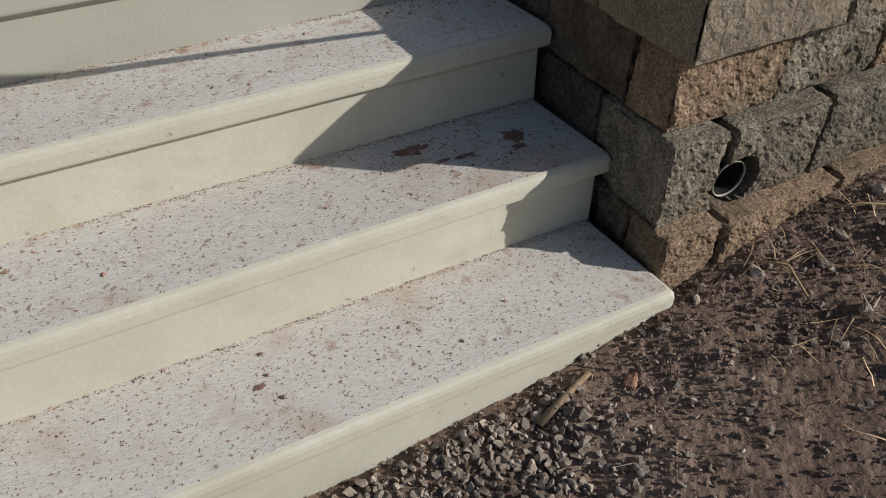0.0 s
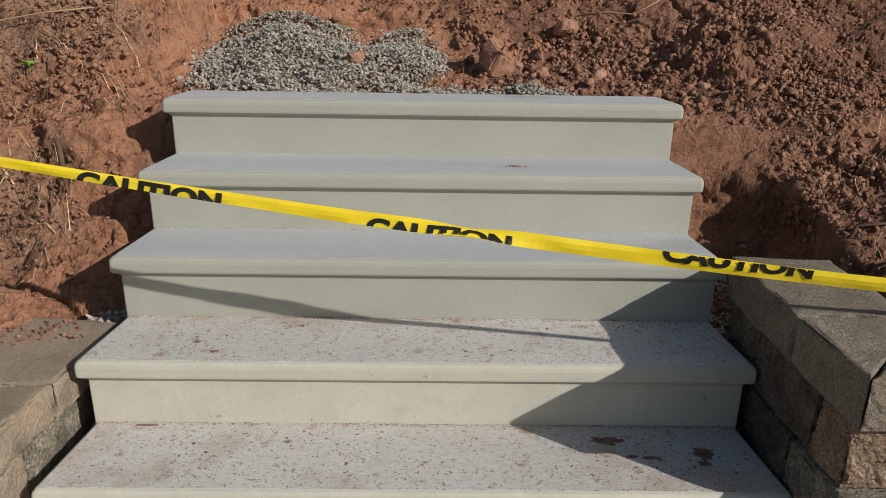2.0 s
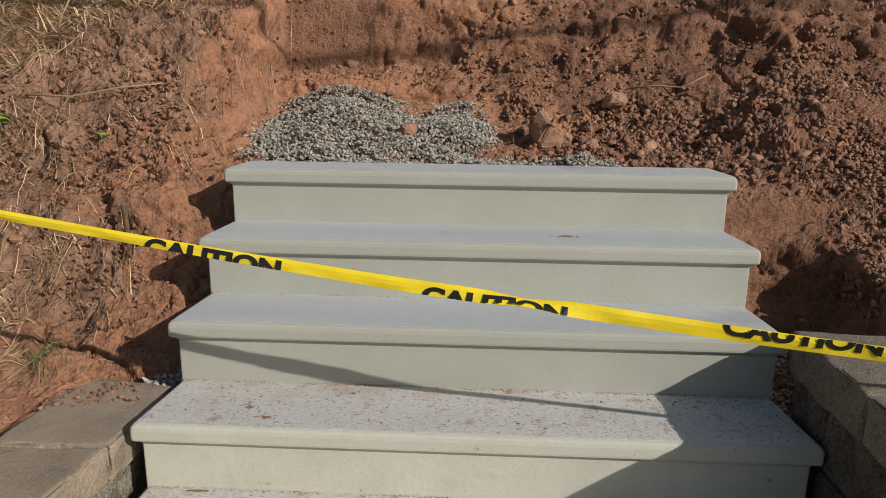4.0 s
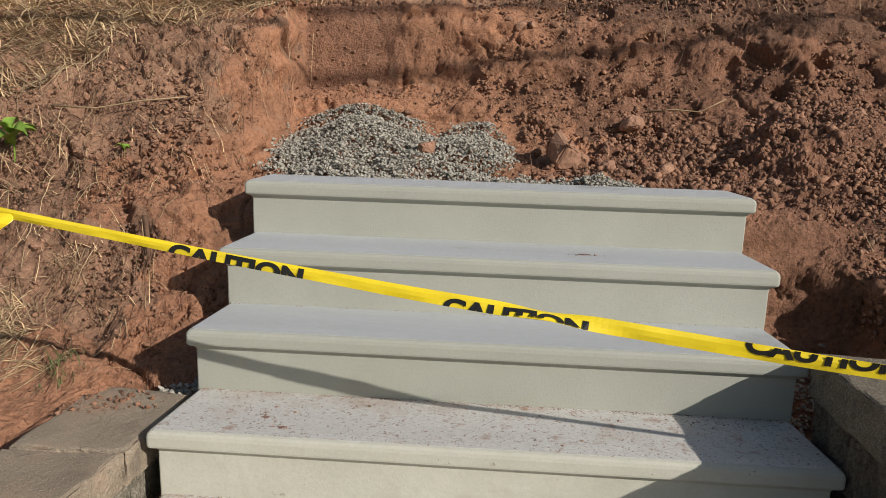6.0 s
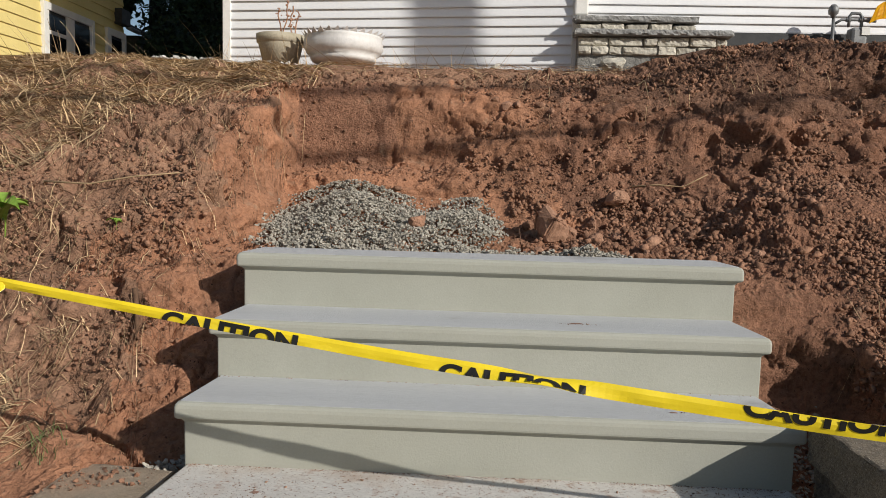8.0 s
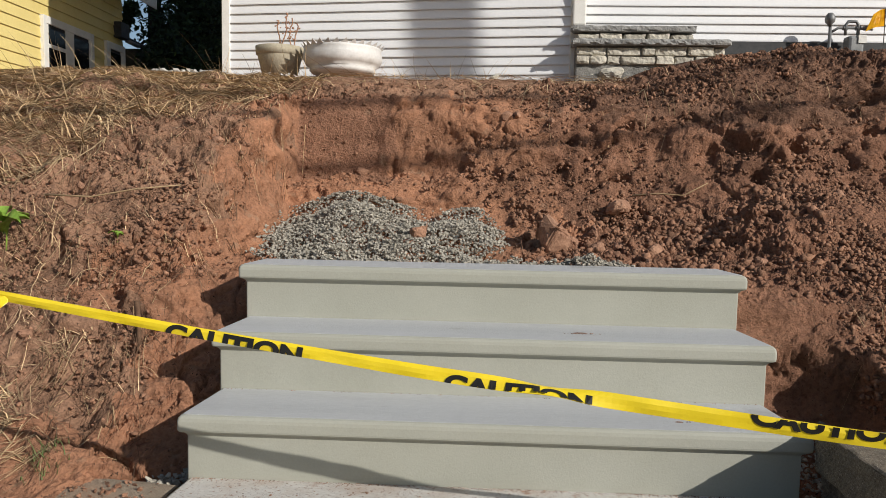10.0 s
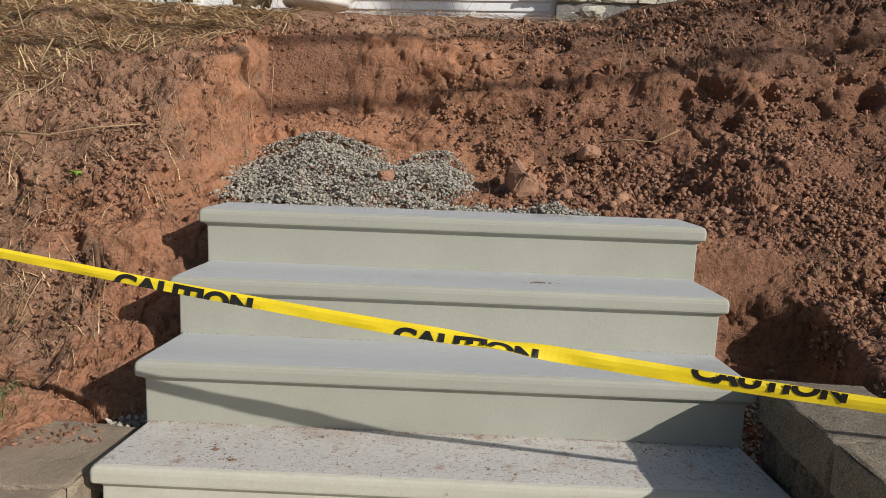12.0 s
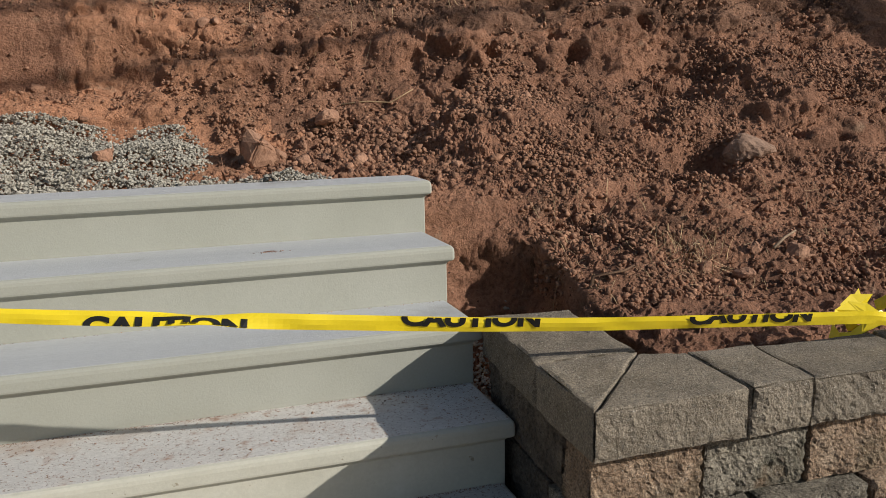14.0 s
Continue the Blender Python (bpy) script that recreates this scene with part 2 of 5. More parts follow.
def box(bm, lo, hi, bevel=0.0, m=None):
    c = [(a + b) / 2 for a, b in zip(lo, hi)]
    d = [b - a for a, b in zip(lo, hi)]
    r = bmesh.ops.create_cube(bm, size=1, matrix=(m or Matrix()) @ Matrix.LocRotScale(c, None, d))
    if bevel:
        edges = {e for v in r["verts"] for e in v.link_edges}
        bmesh.ops.bevel(bm, geom=list(edges), offset=bevel, segments=2, affect="EDGES", profile=0.5)
    return bm


def tube(bm, pts, radii, sides=6):
    """A bent round bar through the points."""
    rings = []
    for i, p in enumerate(pts):
        a, b = Vector(pts[max(0, i - 1)]), Vector(pts[min(len(pts) - 1, i + 1)])
        t = (b - a).normalized()
        u = t.orthogonal().normalized()
        if rings:
            u = (last - t * last.dot(t)).normalized()
        last = u
        w = t.cross(u)
        r = radii[i] if isinstance(radii, (list, tuple)) else radii
        rings.append([bm.verts.new(Vector(p) + r * (math.cos(k * math.tau / sides) * u + math.sin(k * math.tau / sides) * w)) for k in range(sides)])
    for a, b in zip(rings, rings[1:]):
        for k in range(sides):
            bm.faces.new((a[k], a[(k + 1) % sides], b[(k + 1) % sides], b[k]))
    bm.faces.new(rings[0][::-1])
    bm.faces.new(rings[-1])
    return bm


def lathe(bm, profile, sides=32, wobble=0.0, m=None, closed=True):
    """A turned body: (radius, height) pairs from bottom to top."""
    rings = []
    for i, (r, z) in enumerate(profile):
        ring = []
        for k in range(sides):
            a = k * math.tau / sides
            rr = r * (1 + wobble * noise.noise((3 * math.cos(a), 3 * math.sin(a), z * 6)))
            ring.append(bm.verts.new((m or Matrix()) @ Vector((rr * math.cos(a), rr * math.sin(a), z))))
        rings.append(ring)
    for a, b in zip(rings, rings[1:]):
        for k in range(sides):
            bm.faces.new((a[k], a[(k + 1) % sides], b[(k + 1) % sides], b[k]))
    if closed:
        bm.faces.new(rings[0][::-1])
        bm.faces.new(rings[-1])
    return bm


# gradient noise on arrays
_rng = np.random.RandomState(7)
_perm = np.tile(_rng.permutation(256), 3)
_grad = _rng.normal(size=(256, 3))
_grad /= np.linalg.norm(_grad, axis=1)[:, None]


def gnoise(p):
    p = np.asarray(p, float)
    i = np.floor(p).astype(int)
    f = p - i
    u = f * f * f * (f * (f * 6 - 15) + 10)
    i = i & 255
    out = np.zeros(len(p))
    for dx in (0, 1):
        for dy in (0, 1):
            for dz in (0, 1):
                h = _perm[_perm[_perm[i[:, 0] + dx] + i[:, 1] + dy] + i[:, 2] + dz]
                g = _grad[h]
                w = (u[:, 0] if dx else 1 - u[:, 0]) * (u[:, 1] if dy else 1 - u[:, 1]) * (u[:, 2] if dz else 1 - u[:, 2])
                out += w * ((f - (dx, dy, dz)) * g).sum(1)
    return out * 1.5


def fbm(p, octaves=4, gain=0.5):
    out, a = 0, 1.0
    p = np.asarray(p, float)
    for k in range(octaves):
        out, a = out + a * gnoise(p * 2.03**k + 17.3 * k), a * gain
    return out


def ss(a, b, v):
    t = np.clip((np.asarray(v, float) - a) / (b - a), 0, 1)
    return t * t * (3 - 2 * t)


def rough_block(size, seed, amp=0.012, step=0.0068, chip=0.0, flat_top=False, smooth_sides=()):
    """A split-faced stone: a finely divided box whose faces are broken up; returns vertices and faces, base at z 0."""
    n = [max(3, int(round(s / step))) for s in size]
    idx, verts, faces = {}, [], []

    def vid(i, j, k):
        if (i, j, k) not in idx:
            idx[(i, j, k)] = len(verts)
            verts.append((i / n[0], j / n[1], k / n[2]))
        return idx[(i, j, k)]
    for a, b, c in ((0, 1, 2), (1, 2, 0), (2, 0, 1)):
        for end in (0, 1):
            for i in range(n[a]):
                for j in range(n[b]):
                    q = []
                    for di, dj in ((0, 0), (1, 0), (1, 1), (0, 1)):
                        g = [0, 0, 0]
                        g[a], g[b], g[c] = i + di, j + dj, end * n[c]
                        q.append(vid(*g))
                    faces.append(q if end else q[::-1])
    v = np.array(verts)
    size = np.array(size, float)
    c = (v - 0.5) * size
    # round the arrises a little, then break the faces
    near = np.sort(size / 2 - np.abs(c), axis=1)
    inward = -np.sign(c) * (np.abs(c) > size / 2 - 1e-6)
    edge = np.exp(-(near[:, 1] / 0.007) ** 2)
    push = fbm(c * 9 + seed * 13.7, 5, 0.62)
    coarse = gnoise(c * 5 + seed * 3.1)
    deep = amp * (0.15 + 0.50 * push + 0.28 * coarse + 0.22 * gnoise(c * 52 + seed) + 0.34 * gnoise(c * 95 + seed))
    deep = np.where(inward[:, 2] != 0, deep * (0.12 if flat_top else 0.3), deep)
    for ax, sg in smooth_sides:
        deep = np.where(inward[:, ax] == -sg, deep * 0.3, deep)
    if chip:
        deep += chip * edge * np.clip(gnoise(c * 12 + seed * 5.5) + 0.15, 0, 1)
    c = c + inward * deep[:, None] + inward * (edge * 0.0025)[:, None]
    c[:, 2] += size[2] / 2
    return c, faces


def stone_lump(rnd, r, flat=0.75, count=11, worn=0.0):
    """An angular broken stone or clod: the hull of scattered points, its edges worn if asked; vertices and faces."""
    bm = bmesh.new()
    sc = (rnd.uniform(0.8, 1.25), rnd.uniform(0.7, 1.1), flat * rnd.uniform(0.75, 1.15))
    for _ in range(count):
        d = Vector((rnd.gauss(0, 1), rnd.gauss(0, 1), rnd.gauss(0, 1))).normalized() * (r * rnd.uniform(0.75, 1.1))
        bm.verts.new((d.x * sc[0], d.y * sc[1], d.z * sc[2]))
    res = bmesh.ops.convex_hull(bm, input=bm.verts[:])
    bmesh.ops.delete(bm, geom=[v for v in res["geom_interior"] if isinstance(v, bmesh.types.BMVert)], context="VERTS")
    if worn:
        bmesh.ops.bevel(bm, geom=bm.edges[:], offset=worn * r, segments=1, affect="EDGES")
        bmesh.ops.triangulate(bm, faces=bm.faces[:])
        bmesh.ops.subdivide_edges(bm, edges=bm.edges[:], cuts=2, use_grid_fill=True)
        for v in bm.verts:
            v.co += v.co.normalized() * (r * (0.07 * noise.noise(v.co * (3.0 / r)) + 0.05 * noise.noise(v.co * (9.0 / r))))
    bmesh.ops.triangulate(bm, faces=bm.faces[:])
    bm.verts.index_update()
    out = [v.co.copy() for v in bm.verts], [[v.index for v in f.verts] for f in bm.faces]
    bm.free()
    return out


def scatter(name, places, lumps, material, kind="stuff", label="", category="", smooth=False):
    """Many small lumps joined into one mesh: places are (x, y, z, size)."""
    rnd = random.Random(len(places))
    vs, fs, base = [], [], 0
    arrs = [(np.array(v), np.array(f)) for v, f in lumps]
    for x, y, z, s in places:
        v, f = arrs[rnd.randrange(len(arrs))]
        m = np.array(Euler((rnd.uniform(-0.6, 0.6), rnd.uniform(-0.6, 0.6), rnd.uniform(0, 6.28))).to_matrix())
        vs.append((v * s) @ m.T + (x, y, z))
        fs.append(f + base)
        base += len(v)
    ob = mesh_ob(name, np.concatenate(vs), np.concatenate(fs), material, None, smooth)
    return tagged(ob, label, category, kind=kind)


# ---- the ground: one sheet, cut away round the stair ----
W, D, H, N = 1.632, 0.254, 0.178, 6


def prof(y, *pairs):
    return np.interp(y, [p[0] for p in pairs], [p[1] for p in pairs])


def smooth_prof(y, *pairs):
    """A soft profile: the mean of the polyline over a short stretch."""
    return sum(prof(y + d, *pairs) for d in (-0.09, -0.045, 0, 0.045, 0.09)) / 5


def ground_height(x, y):
    x, y = np.asarray(x, float), np.asarray(y, float)
    left = smooth_prof(y, (-0.7, 0.47), (0.05, 0.50), (0.3, 0.68), (0.6, 0.97), (1.0, 1.28), (1.5, 1.60), (2.0, 1.85), (2.5, 1.97), (3.1, 2.05), (3.5, 2.11), (4.4, 2.245), (5, 2.28), (60, 2.6))
    left = left + 0.03 * ss(-0.6, -1.6, x) * ss(0.2, 0.9, y)
    mid = smooth_prof(y, (-0.5, 0.0), (0.0, 0.40), (0.5, 0.74), (0.74, 0.97), (1.2, 1.04), (1.70, 1.15), (1.78, 1.30), (1.86, 1.36), (1.96, 1.44), (2.00, 1.66), (2.10, 1.81), (2.35, 1.95), (3.0, 2.07), (3.5, 2.11), (5, 2.26), (60, 2.6))
    panel = sum(prof(y + d, (-0.5, 0.0), (0.0, 0.40), (0.5, 0.74), (0.74, 0.97), (1.2, 1.04), (1.70, 1.15), (1.80, 1.30), (1.90, 1.365), (2.055, 1.395), (2.085, 1.62), (2.125, 1.80), (2.16, 1.83), (2.40, 1.95), (3.0, 2.07), (3.5, 2.11), (5, 2.26), (60, 2.6)) for d in (-0.012, 0, 0.012)) / 3
    wp = ss(1.05, 0.30, x + 0.05 * np.sin(y * 31)) * ss(-0.9, -0.5, x)
    mid = mid * (1 - wp) + panel * wp
    mid = mid - (0.16 + 0.20 * ss(0.05, 0.35, y)) * ss(1.58, 1.64, x) * ss(0.72, 0.54, y)
    right = smooth_prof(y, (-0.4, 0.60), (0.12, 0.66), (0.42, 0.78), (0.62, 0.82), (0.80, 0.98), (1.0, 1.03), (1.45, 1.28), (1.75, 1.36), (1.90, 1.66), (2.05, 1.86), (2.35, 1.98), (3.0, 2.10), (5, 2.34), (60, 2.6))
    right = right + 0.20 * ss(3.35, 3.75, x) * ss(0.98, 1.22, y) * ss(2.1, 1.5, y)
    right = right + 0.16 * ss(1.25, 2.6, x) * ss(1.4, 2.4, y)
    edge = 0.05 * np.sin(y * 7.0) + 0.03 * np.sin(y * 17 + 1)
    cut = ss(1.35, 1.85, y)                          # the bank ends in a clean spade cut at the back
    wl = ss(0, 1, (-0.16 - 0.03 * cut - x - edge * 0.5 * (1 - 0.7 * cut)) / (0.20 - 0.13 * cut))
    start = 1.98 - 0.36 * ss(0.52, 0.74, y)
    wr = ss(0, 1, (x - start) / (0.12 + 0.63 * ss(0.55, 0.95, y)))
    h = mid * (1 - wl) * (1 - wr) + left * wl + right * wr
    front = prof(x, (-30, -0.10), (-2, -0.08), (0.6, -0.03), (0.95, -0.005), (1.3, 0.03), (1.55, 0.085), (1.7, 0.12), (2.2, 0.235), (3.0, 0.32), (30, 0.5)) - 0.10 * np.clip(-0.75 - y, 0, 1.0) * ss(1.4, 1.9, x)
    h = np.where(y < -0.56, front, h + (front - h) * ss(-0.50, -0.56, y))
    return h


def axis_lines(lo, hi, step, far, slope):
    """Grid lines, closer where the ground is steep along the axis, wider and wider outside the stretch."""
    t = np.arange(lo, hi, 0.001)
    dens = np.cumsum(np.clip(np.sqrt(1 + slope(t) ** 2), 1, 3.2)) * 0.001 / step
    core = list(np.interp(np.arange(dens[0], dens[-1], 1.0), dens, t))
    out, d = [], step
    a = core[0]
    while a > -far:
        d *= 1.22
        a -= d
        out.append(a)
    b, d, tail = core[-1], step, []
    while b < far:
        d *= 1.22
        b += d
        tail.append(b)
    return np.array(out[::-1] + core + tail)


def steepest(along_x, lo, hi):
    def f(t):
        q = np.linspace(lo, hi, 70)
        A, B = np.meshgrid(q, np.append(t, t[-1] + 0.001))
        h = ground_height(B, A) if along_x else ground_height(A, B)
        s_ = np.percentile(np.abs(np.diff(h, axis=0)) / 0.001, 95, axis=1)
        return np.where(np.convolve(s_, np.ones(9) / 9, "same") < 9, np.convolve(s_, np.ones(9) / 9, "same"), 4.0)
    return f


gx, gy = axis_lines(-1.6, 4.8, 0.0108, 300, steepest(True, 0.1, 2.2)), axis_lines(-1.2, 2.45, 0.0108, 300, steepest(False, -1.2, 3.2))
GX, GY = np.meshgrid(gx, gy)
P = np.stack([GX.ravel(), GY.ravel(), ground_height(GX.ravel(), GY.ravel())], 1)
grid = P.reshape(len(gy), len(gx), 3)
tu, tv = np.gradient(grid, axis=1), np.gradient(grid, axis=0)
NRM = np.cross(tu, tv).reshape(-1, 3)
NRM /= np.linalg.norm(NRM, axis=1)[:, None]
out_x, out_y = np.maximum(np.maximum(-1.55 - P[:, 0], P[:, 0] - 4.75), 0), np.maximum(np.maximum(-1.15 - P[:, 1], P[:, 1] - 2.45), 0)
near = ss(1.1, 0.0, np.hypot(out_x, out_y))
dug = ss(-0.6, -0.4, P[:, 1]) * ss(3.2, 2.5, P[:, 1])
rightish = ss(1.0, 1.7, P[:, 0])
steep = ss(0.85, 0.55, NRM[:, 2])


def clod_field(p, cell):
    """Rounded bumps: one minus the distance to the nearest of scattered points."""
    q = p / cell
    i = np.floor(q).astype(int)
    best = np.full(len(p), 9.0)
    for dx in (-1, 0, 1):
        for dy in (-1, 0, 1):
            for dz in (-1, 0, 1):
                c = i + (dx, dy, dz)
                h = _perm[_perm[_perm[c[:, 0] & 255] + (c[:, 1] & 255)] + (c[:, 2] & 255)]
                off = 0.5 + 0.45 * np.stack([_grad[h, 0], _grad[h, 1], _grad[h, 2]], 1)
                best = np.minimum(best, ((q - c - off) ** 2).sum(1))
    return 1 - np.sqrt(best)


def broken_field(p, cell, salt=0):
    """Broken lumps: every point takes the height of its nearest scattered centre, with a tilt, so that pieces end in crisp edges."""
    q = p / cell
    i = np.floor(q).astype(int)
    best, val = np.full(len(p), 9.0), np.zeros(len(p))
    for dx in (-1, 0, 1):
        for dy in (-1, 0, 1):
            for dz in (-1, 0, 1):
                c = i + (dx, dy, dz)
                h = _perm[_perm[_perm[(c[:, 0] + salt) & 255] + (c[:, 1] & 255)] + (c[:, 2] & 255)]
                d = q - c - 0.5 - 0.45 * _grad[h]
                r2 = (d**2).sum(1)
                near_ = r2 < best
                val = np.where(near_, _grad[(h * 7 + 3) & 255, 0] + 0.6 * (d * _grad[(h * 5 + 1) & 255]).sum(1), val)
                best = np.where(near_, r2, best)
    return val


big = 0.046 * fbm(P * 1.9, 3) + 0.026 * fbm(P * (5, 5, 6) + 40, 3, 0.5)
strata = 0.040 * gnoise(P * (1.2, 1.2, 9) + 3) * (0.25 + 0.75 * steep)
patch = np.clip(0.5 + 1.7 * gnoise(P * 2.7 + 21), 0, 1)
scraped = ss(0.36, 0.16, P[:, 0] + 0.12 * gnoise(P * 6)) * ss(-0.30, -0.20, P[:, 0]) * ss(1.98, 2.03, P[:, 1]) * ss(2.22, 2.14, P[:, 1])
scraped2 = ss(1.50, 1.66, P[:, 0] + 0.15 * gnoise(P * 4)) * ss(2.40, 2.22, P[:, 0]) * ss(1.70, 1.76, P[:, 2] + 0.1 * gnoise(P * 5 + 9)) * ss(2.5, 2.2, P[:, 1])
leftish = ss(-0.10, -0.30, P[:, 0]) * ss(0.0, 0.2, P[:, 1])
wobble = P + 0.02 * np.stack([gnoise(P * 14 + 1), gnoise(P * 14 + 51), gnoise(P * 14 + 91)], 1)
gouge = np.clip(gnoise(P * (6, 6, 10) + 8) - 0.20, 0, 1) * (0.45 + 0.5 * steep * (0.6 + 0.7 * rightish))
gouge = gouge + leftish * (0.8 * np.clip(gnoise(P * (8, 8, 12) + 61) - 0.24, 0, 1) + 0.5 * np.clip(gnoise(P * (19, 15, 6) + 13) - 0.30, 0, 1))
gouge = gouge * (1 - ss(1.50, 1.60, P[:, 0]) * ss(2.05, 1.90, P[:, 0]) * ss(0.50, 0.58, P[:, 1]) * ss(1.05, 0.90, P[:, 1]))
crease = np.clip(1 - np.abs(gnoise(wobble * (4, 4, 8) + 33)) / 0.07, 0, 1) * np.clip(gnoise(P * 3.3 + 71) + 0.15, 0, 1)
crease = crease + 0.7 * np.clip(1 - np.abs(gnoise(wobble * (10, 10, 15) + 5)) / 0.09, 0, 1) * np.clip(gnoise(P * 4.1 + 11), 0, 1)
small = 0.006 * fbm(P * 24 + 9, 2, 0.6) + 0.005 * fbm(P * 62 + 2, 2, 0.6)
crisp = (0.019 * broken_field(wobble * (1, 1, 1.5), 0.15, 3) + 0.012 * broken_field(wobble * (1, 1, 1.3), 0.062, 9)) * (0.12 + 0.88 * patch**1.5) + 0.0045 * broken_field(P, 0.030, 17) * (0.4 + 0.6 * patch)
rubble = 0.014 * np.clip(clod_field(P, 0.085), -0.2, 1) * patch + 0.011 * clod_field(P + 5, 0.038) * (0.25 + 0.75 * patch)
loose = (0.40 + 0.75 * rightish) * (1 - 0.6 * steep)
disp = dug * (1 - 0.88 * scraped) * (1 - 0.6 * scraped2) * (crisp + big + strata - 0.115 * gouge - 0.065 * crease + rubble * loose) + (0.45 + 0.55 * dug) * small * (1 - 0.5 * scraped) + (1 - dug) * 0.010 * fbm(P * 3, 3)
trod = (1 - dug) * ss(-0.5, -0.6, P[:, 1])
disp = disp + trod * (0.012 * fbm(P * 6 + 4, 3) + 0.005 * clod_field(P, 0.05) * patch + 0.003 * clod_field(P + 3, 0.024))
HOLES = [(-0.57, 0.71, 1.05, 0.045, 0.10), (-0.87, 1.05, 1.31, 0.04, 0.09), (-0.95, 1.10, 1.35, 0.05, 0.09), (-0.28, 0.88, 1.12, 0.03, 0.07), (-0.31, 1.15, 1.23, 0.03, 0.06), (-0.92, 0.71, 1.05, 0.05, 0.09),
         (-0.80, 1.72, 1.69, 0.05, 0.08), (-0.69, 1.73, 1.69, 0.05, 0.09), (-0.58, 1.72, 1.69, 0.05, 0.08), (-0.46, 1.70, 1.68, 0.04, 0.07), (1.26, 2.01, 1.61, 0.03, 0.08),
         (3.04, 0.98, 1.03, 0.10, 0.20), (3.16, 1.02, 1.06, 0.10, 0.20), (2.36, 1.86, 1.56, 0.055, 0.15), (2.05, 1.88, 1.70, 0.045, 0.13), (2.16, 1.80, 1.42, 0.05, 0.13), (2.30, 2.20, 1.95, 0.06, 0.11),
         (2.9, 2.2, 2.02, 0.06, 0.12), (2.85, 1.85, 1.56, 0.06, 0.13), (2.75, 1.85, 1.68, 0.04, 0.12), (1.42, 1.88, 1.50, 0.03, 0.07), (0.42, 2.02, 1.70, 0.022, 0.07), (3.3, 1.9, 1.75, 0.06, 0.12)]
for hx, hy, hz, hr, hd in HOLES:
    hr, hd = (hr * 0.8, hd * 1.5) if hx > 2 and hy > 1.7 else (hr, hd)
    disp = disp - hd * np.exp(-(((P - (hx, hy, hz)) ** 2).sum(1) / hr**2))
P = P + NRM * (disp * near)[:, None]
nx, ny = len(gx), len(gy)
ii = (np.arange(ny - 1)[:, None] * nx + np.arange(nx - 1)[None]).ravel()
ground = mesh_ob("ground", P, np.stack([ii, ii + 1, ii + nx + 1, ii + nx], 1), M_SOIL, smooth=False)
for m_ in (M_SOIL_DARK, M_SOIL_DRY, M_EARTH, M_TOPSOIL):
    ground.data.materials.append(m_)
C = P[ii]
wob = 0.35 * gnoise(C * 2.2 + 31) + 0.25 * gnoise(C * 9 + 77)
slot = np.where(C[:, 0] + wob > 1.15, 1, 0)
slot = np.where((C[:, 0] > 1.25 + wob) & (C[:, 2] > 1.72 + 0.4 * wob) & (C[:, 1] > 1.7), 4, slot)
slot = np.where((C[:, 0] < -0.45 + wob) & (C[:, 1] > 0.2), 2, slot)
slot = np.where((C[:, 2] > 1.84 - 0.5 * ss(-0.4, -1.2, C[:, 0])) & (C[:, 1] > 2.02 - 0.30 * ss(-0.3, -1.4, C[:, 0]) + wob * 0.7) & (C[:, 0] < 1.3 + wob), 2, slot)
slot = np.where((C[:, 0] > -0.22) & (C[:, 0] < 0.34 + 0.4 * wob) & (C[:, 1] > 2.00) & (C[:, 2] < 1.86), 1, slot)
slot = np.where(C[:, 1] < -0.55, 3, slot)
ground.data.polygons.foreach_set("material_index", slot.astype(np.int32))
ground.data.polygons.foreach_set("use_smooth", (steep[ii] > 0.3) | (scraped[ii] > 0.5))
tagged(ground, "freshly dug red-brown clay soil bank and bare earth", "ground", kind="structure")


def on_ground(x, y):
    """Height of the sheet at a place: that of the nearest vertex."""
    i, j = min(np.searchsorted(gx, x), nx - 1), min(np.searchsorted(gy, y), ny - 1)
    return float(P[j * nx + i, 2])


def ground_spots(rnd, count, x0, x1, y0, y1, keep=None):
    out = []
    while len(out) < count:
        x, y = rnd.uniform(x0, x1), rnd.uniform(y0, y1)
        if keep is None or keep(x, y):
            out.append((x, y, on_ground(x, y)))
    return out


# ---- the precast stair ----
def plan_loop(bm, x0, x1, y0, y1, taper, r, z, inset):
    """A tread outline with rounded front corners; its back is narrower by the taper."""
    pts = []
    x0, x1, y0 = x0 + inset, x1 - inset, y0 + inset
    for k in range(5):
        a = math.pi + k / 4 * math.pi / 2
        pts.append((x0 + r + r * math.cos(a), y0 + r + r * math.sin(a)))
    for k in range(5):
        a = 1.5 * math.pi + k / 4 * math.pi / 2
        pts.append((x1 - r + r * math.cos(a), y0 + r + r * math.sin(a)))
    pts += [(x1 - taper, y1), (x0 + taper, y1)]
    return [bm.verts.new((px, py, z)) for px, py in pts]


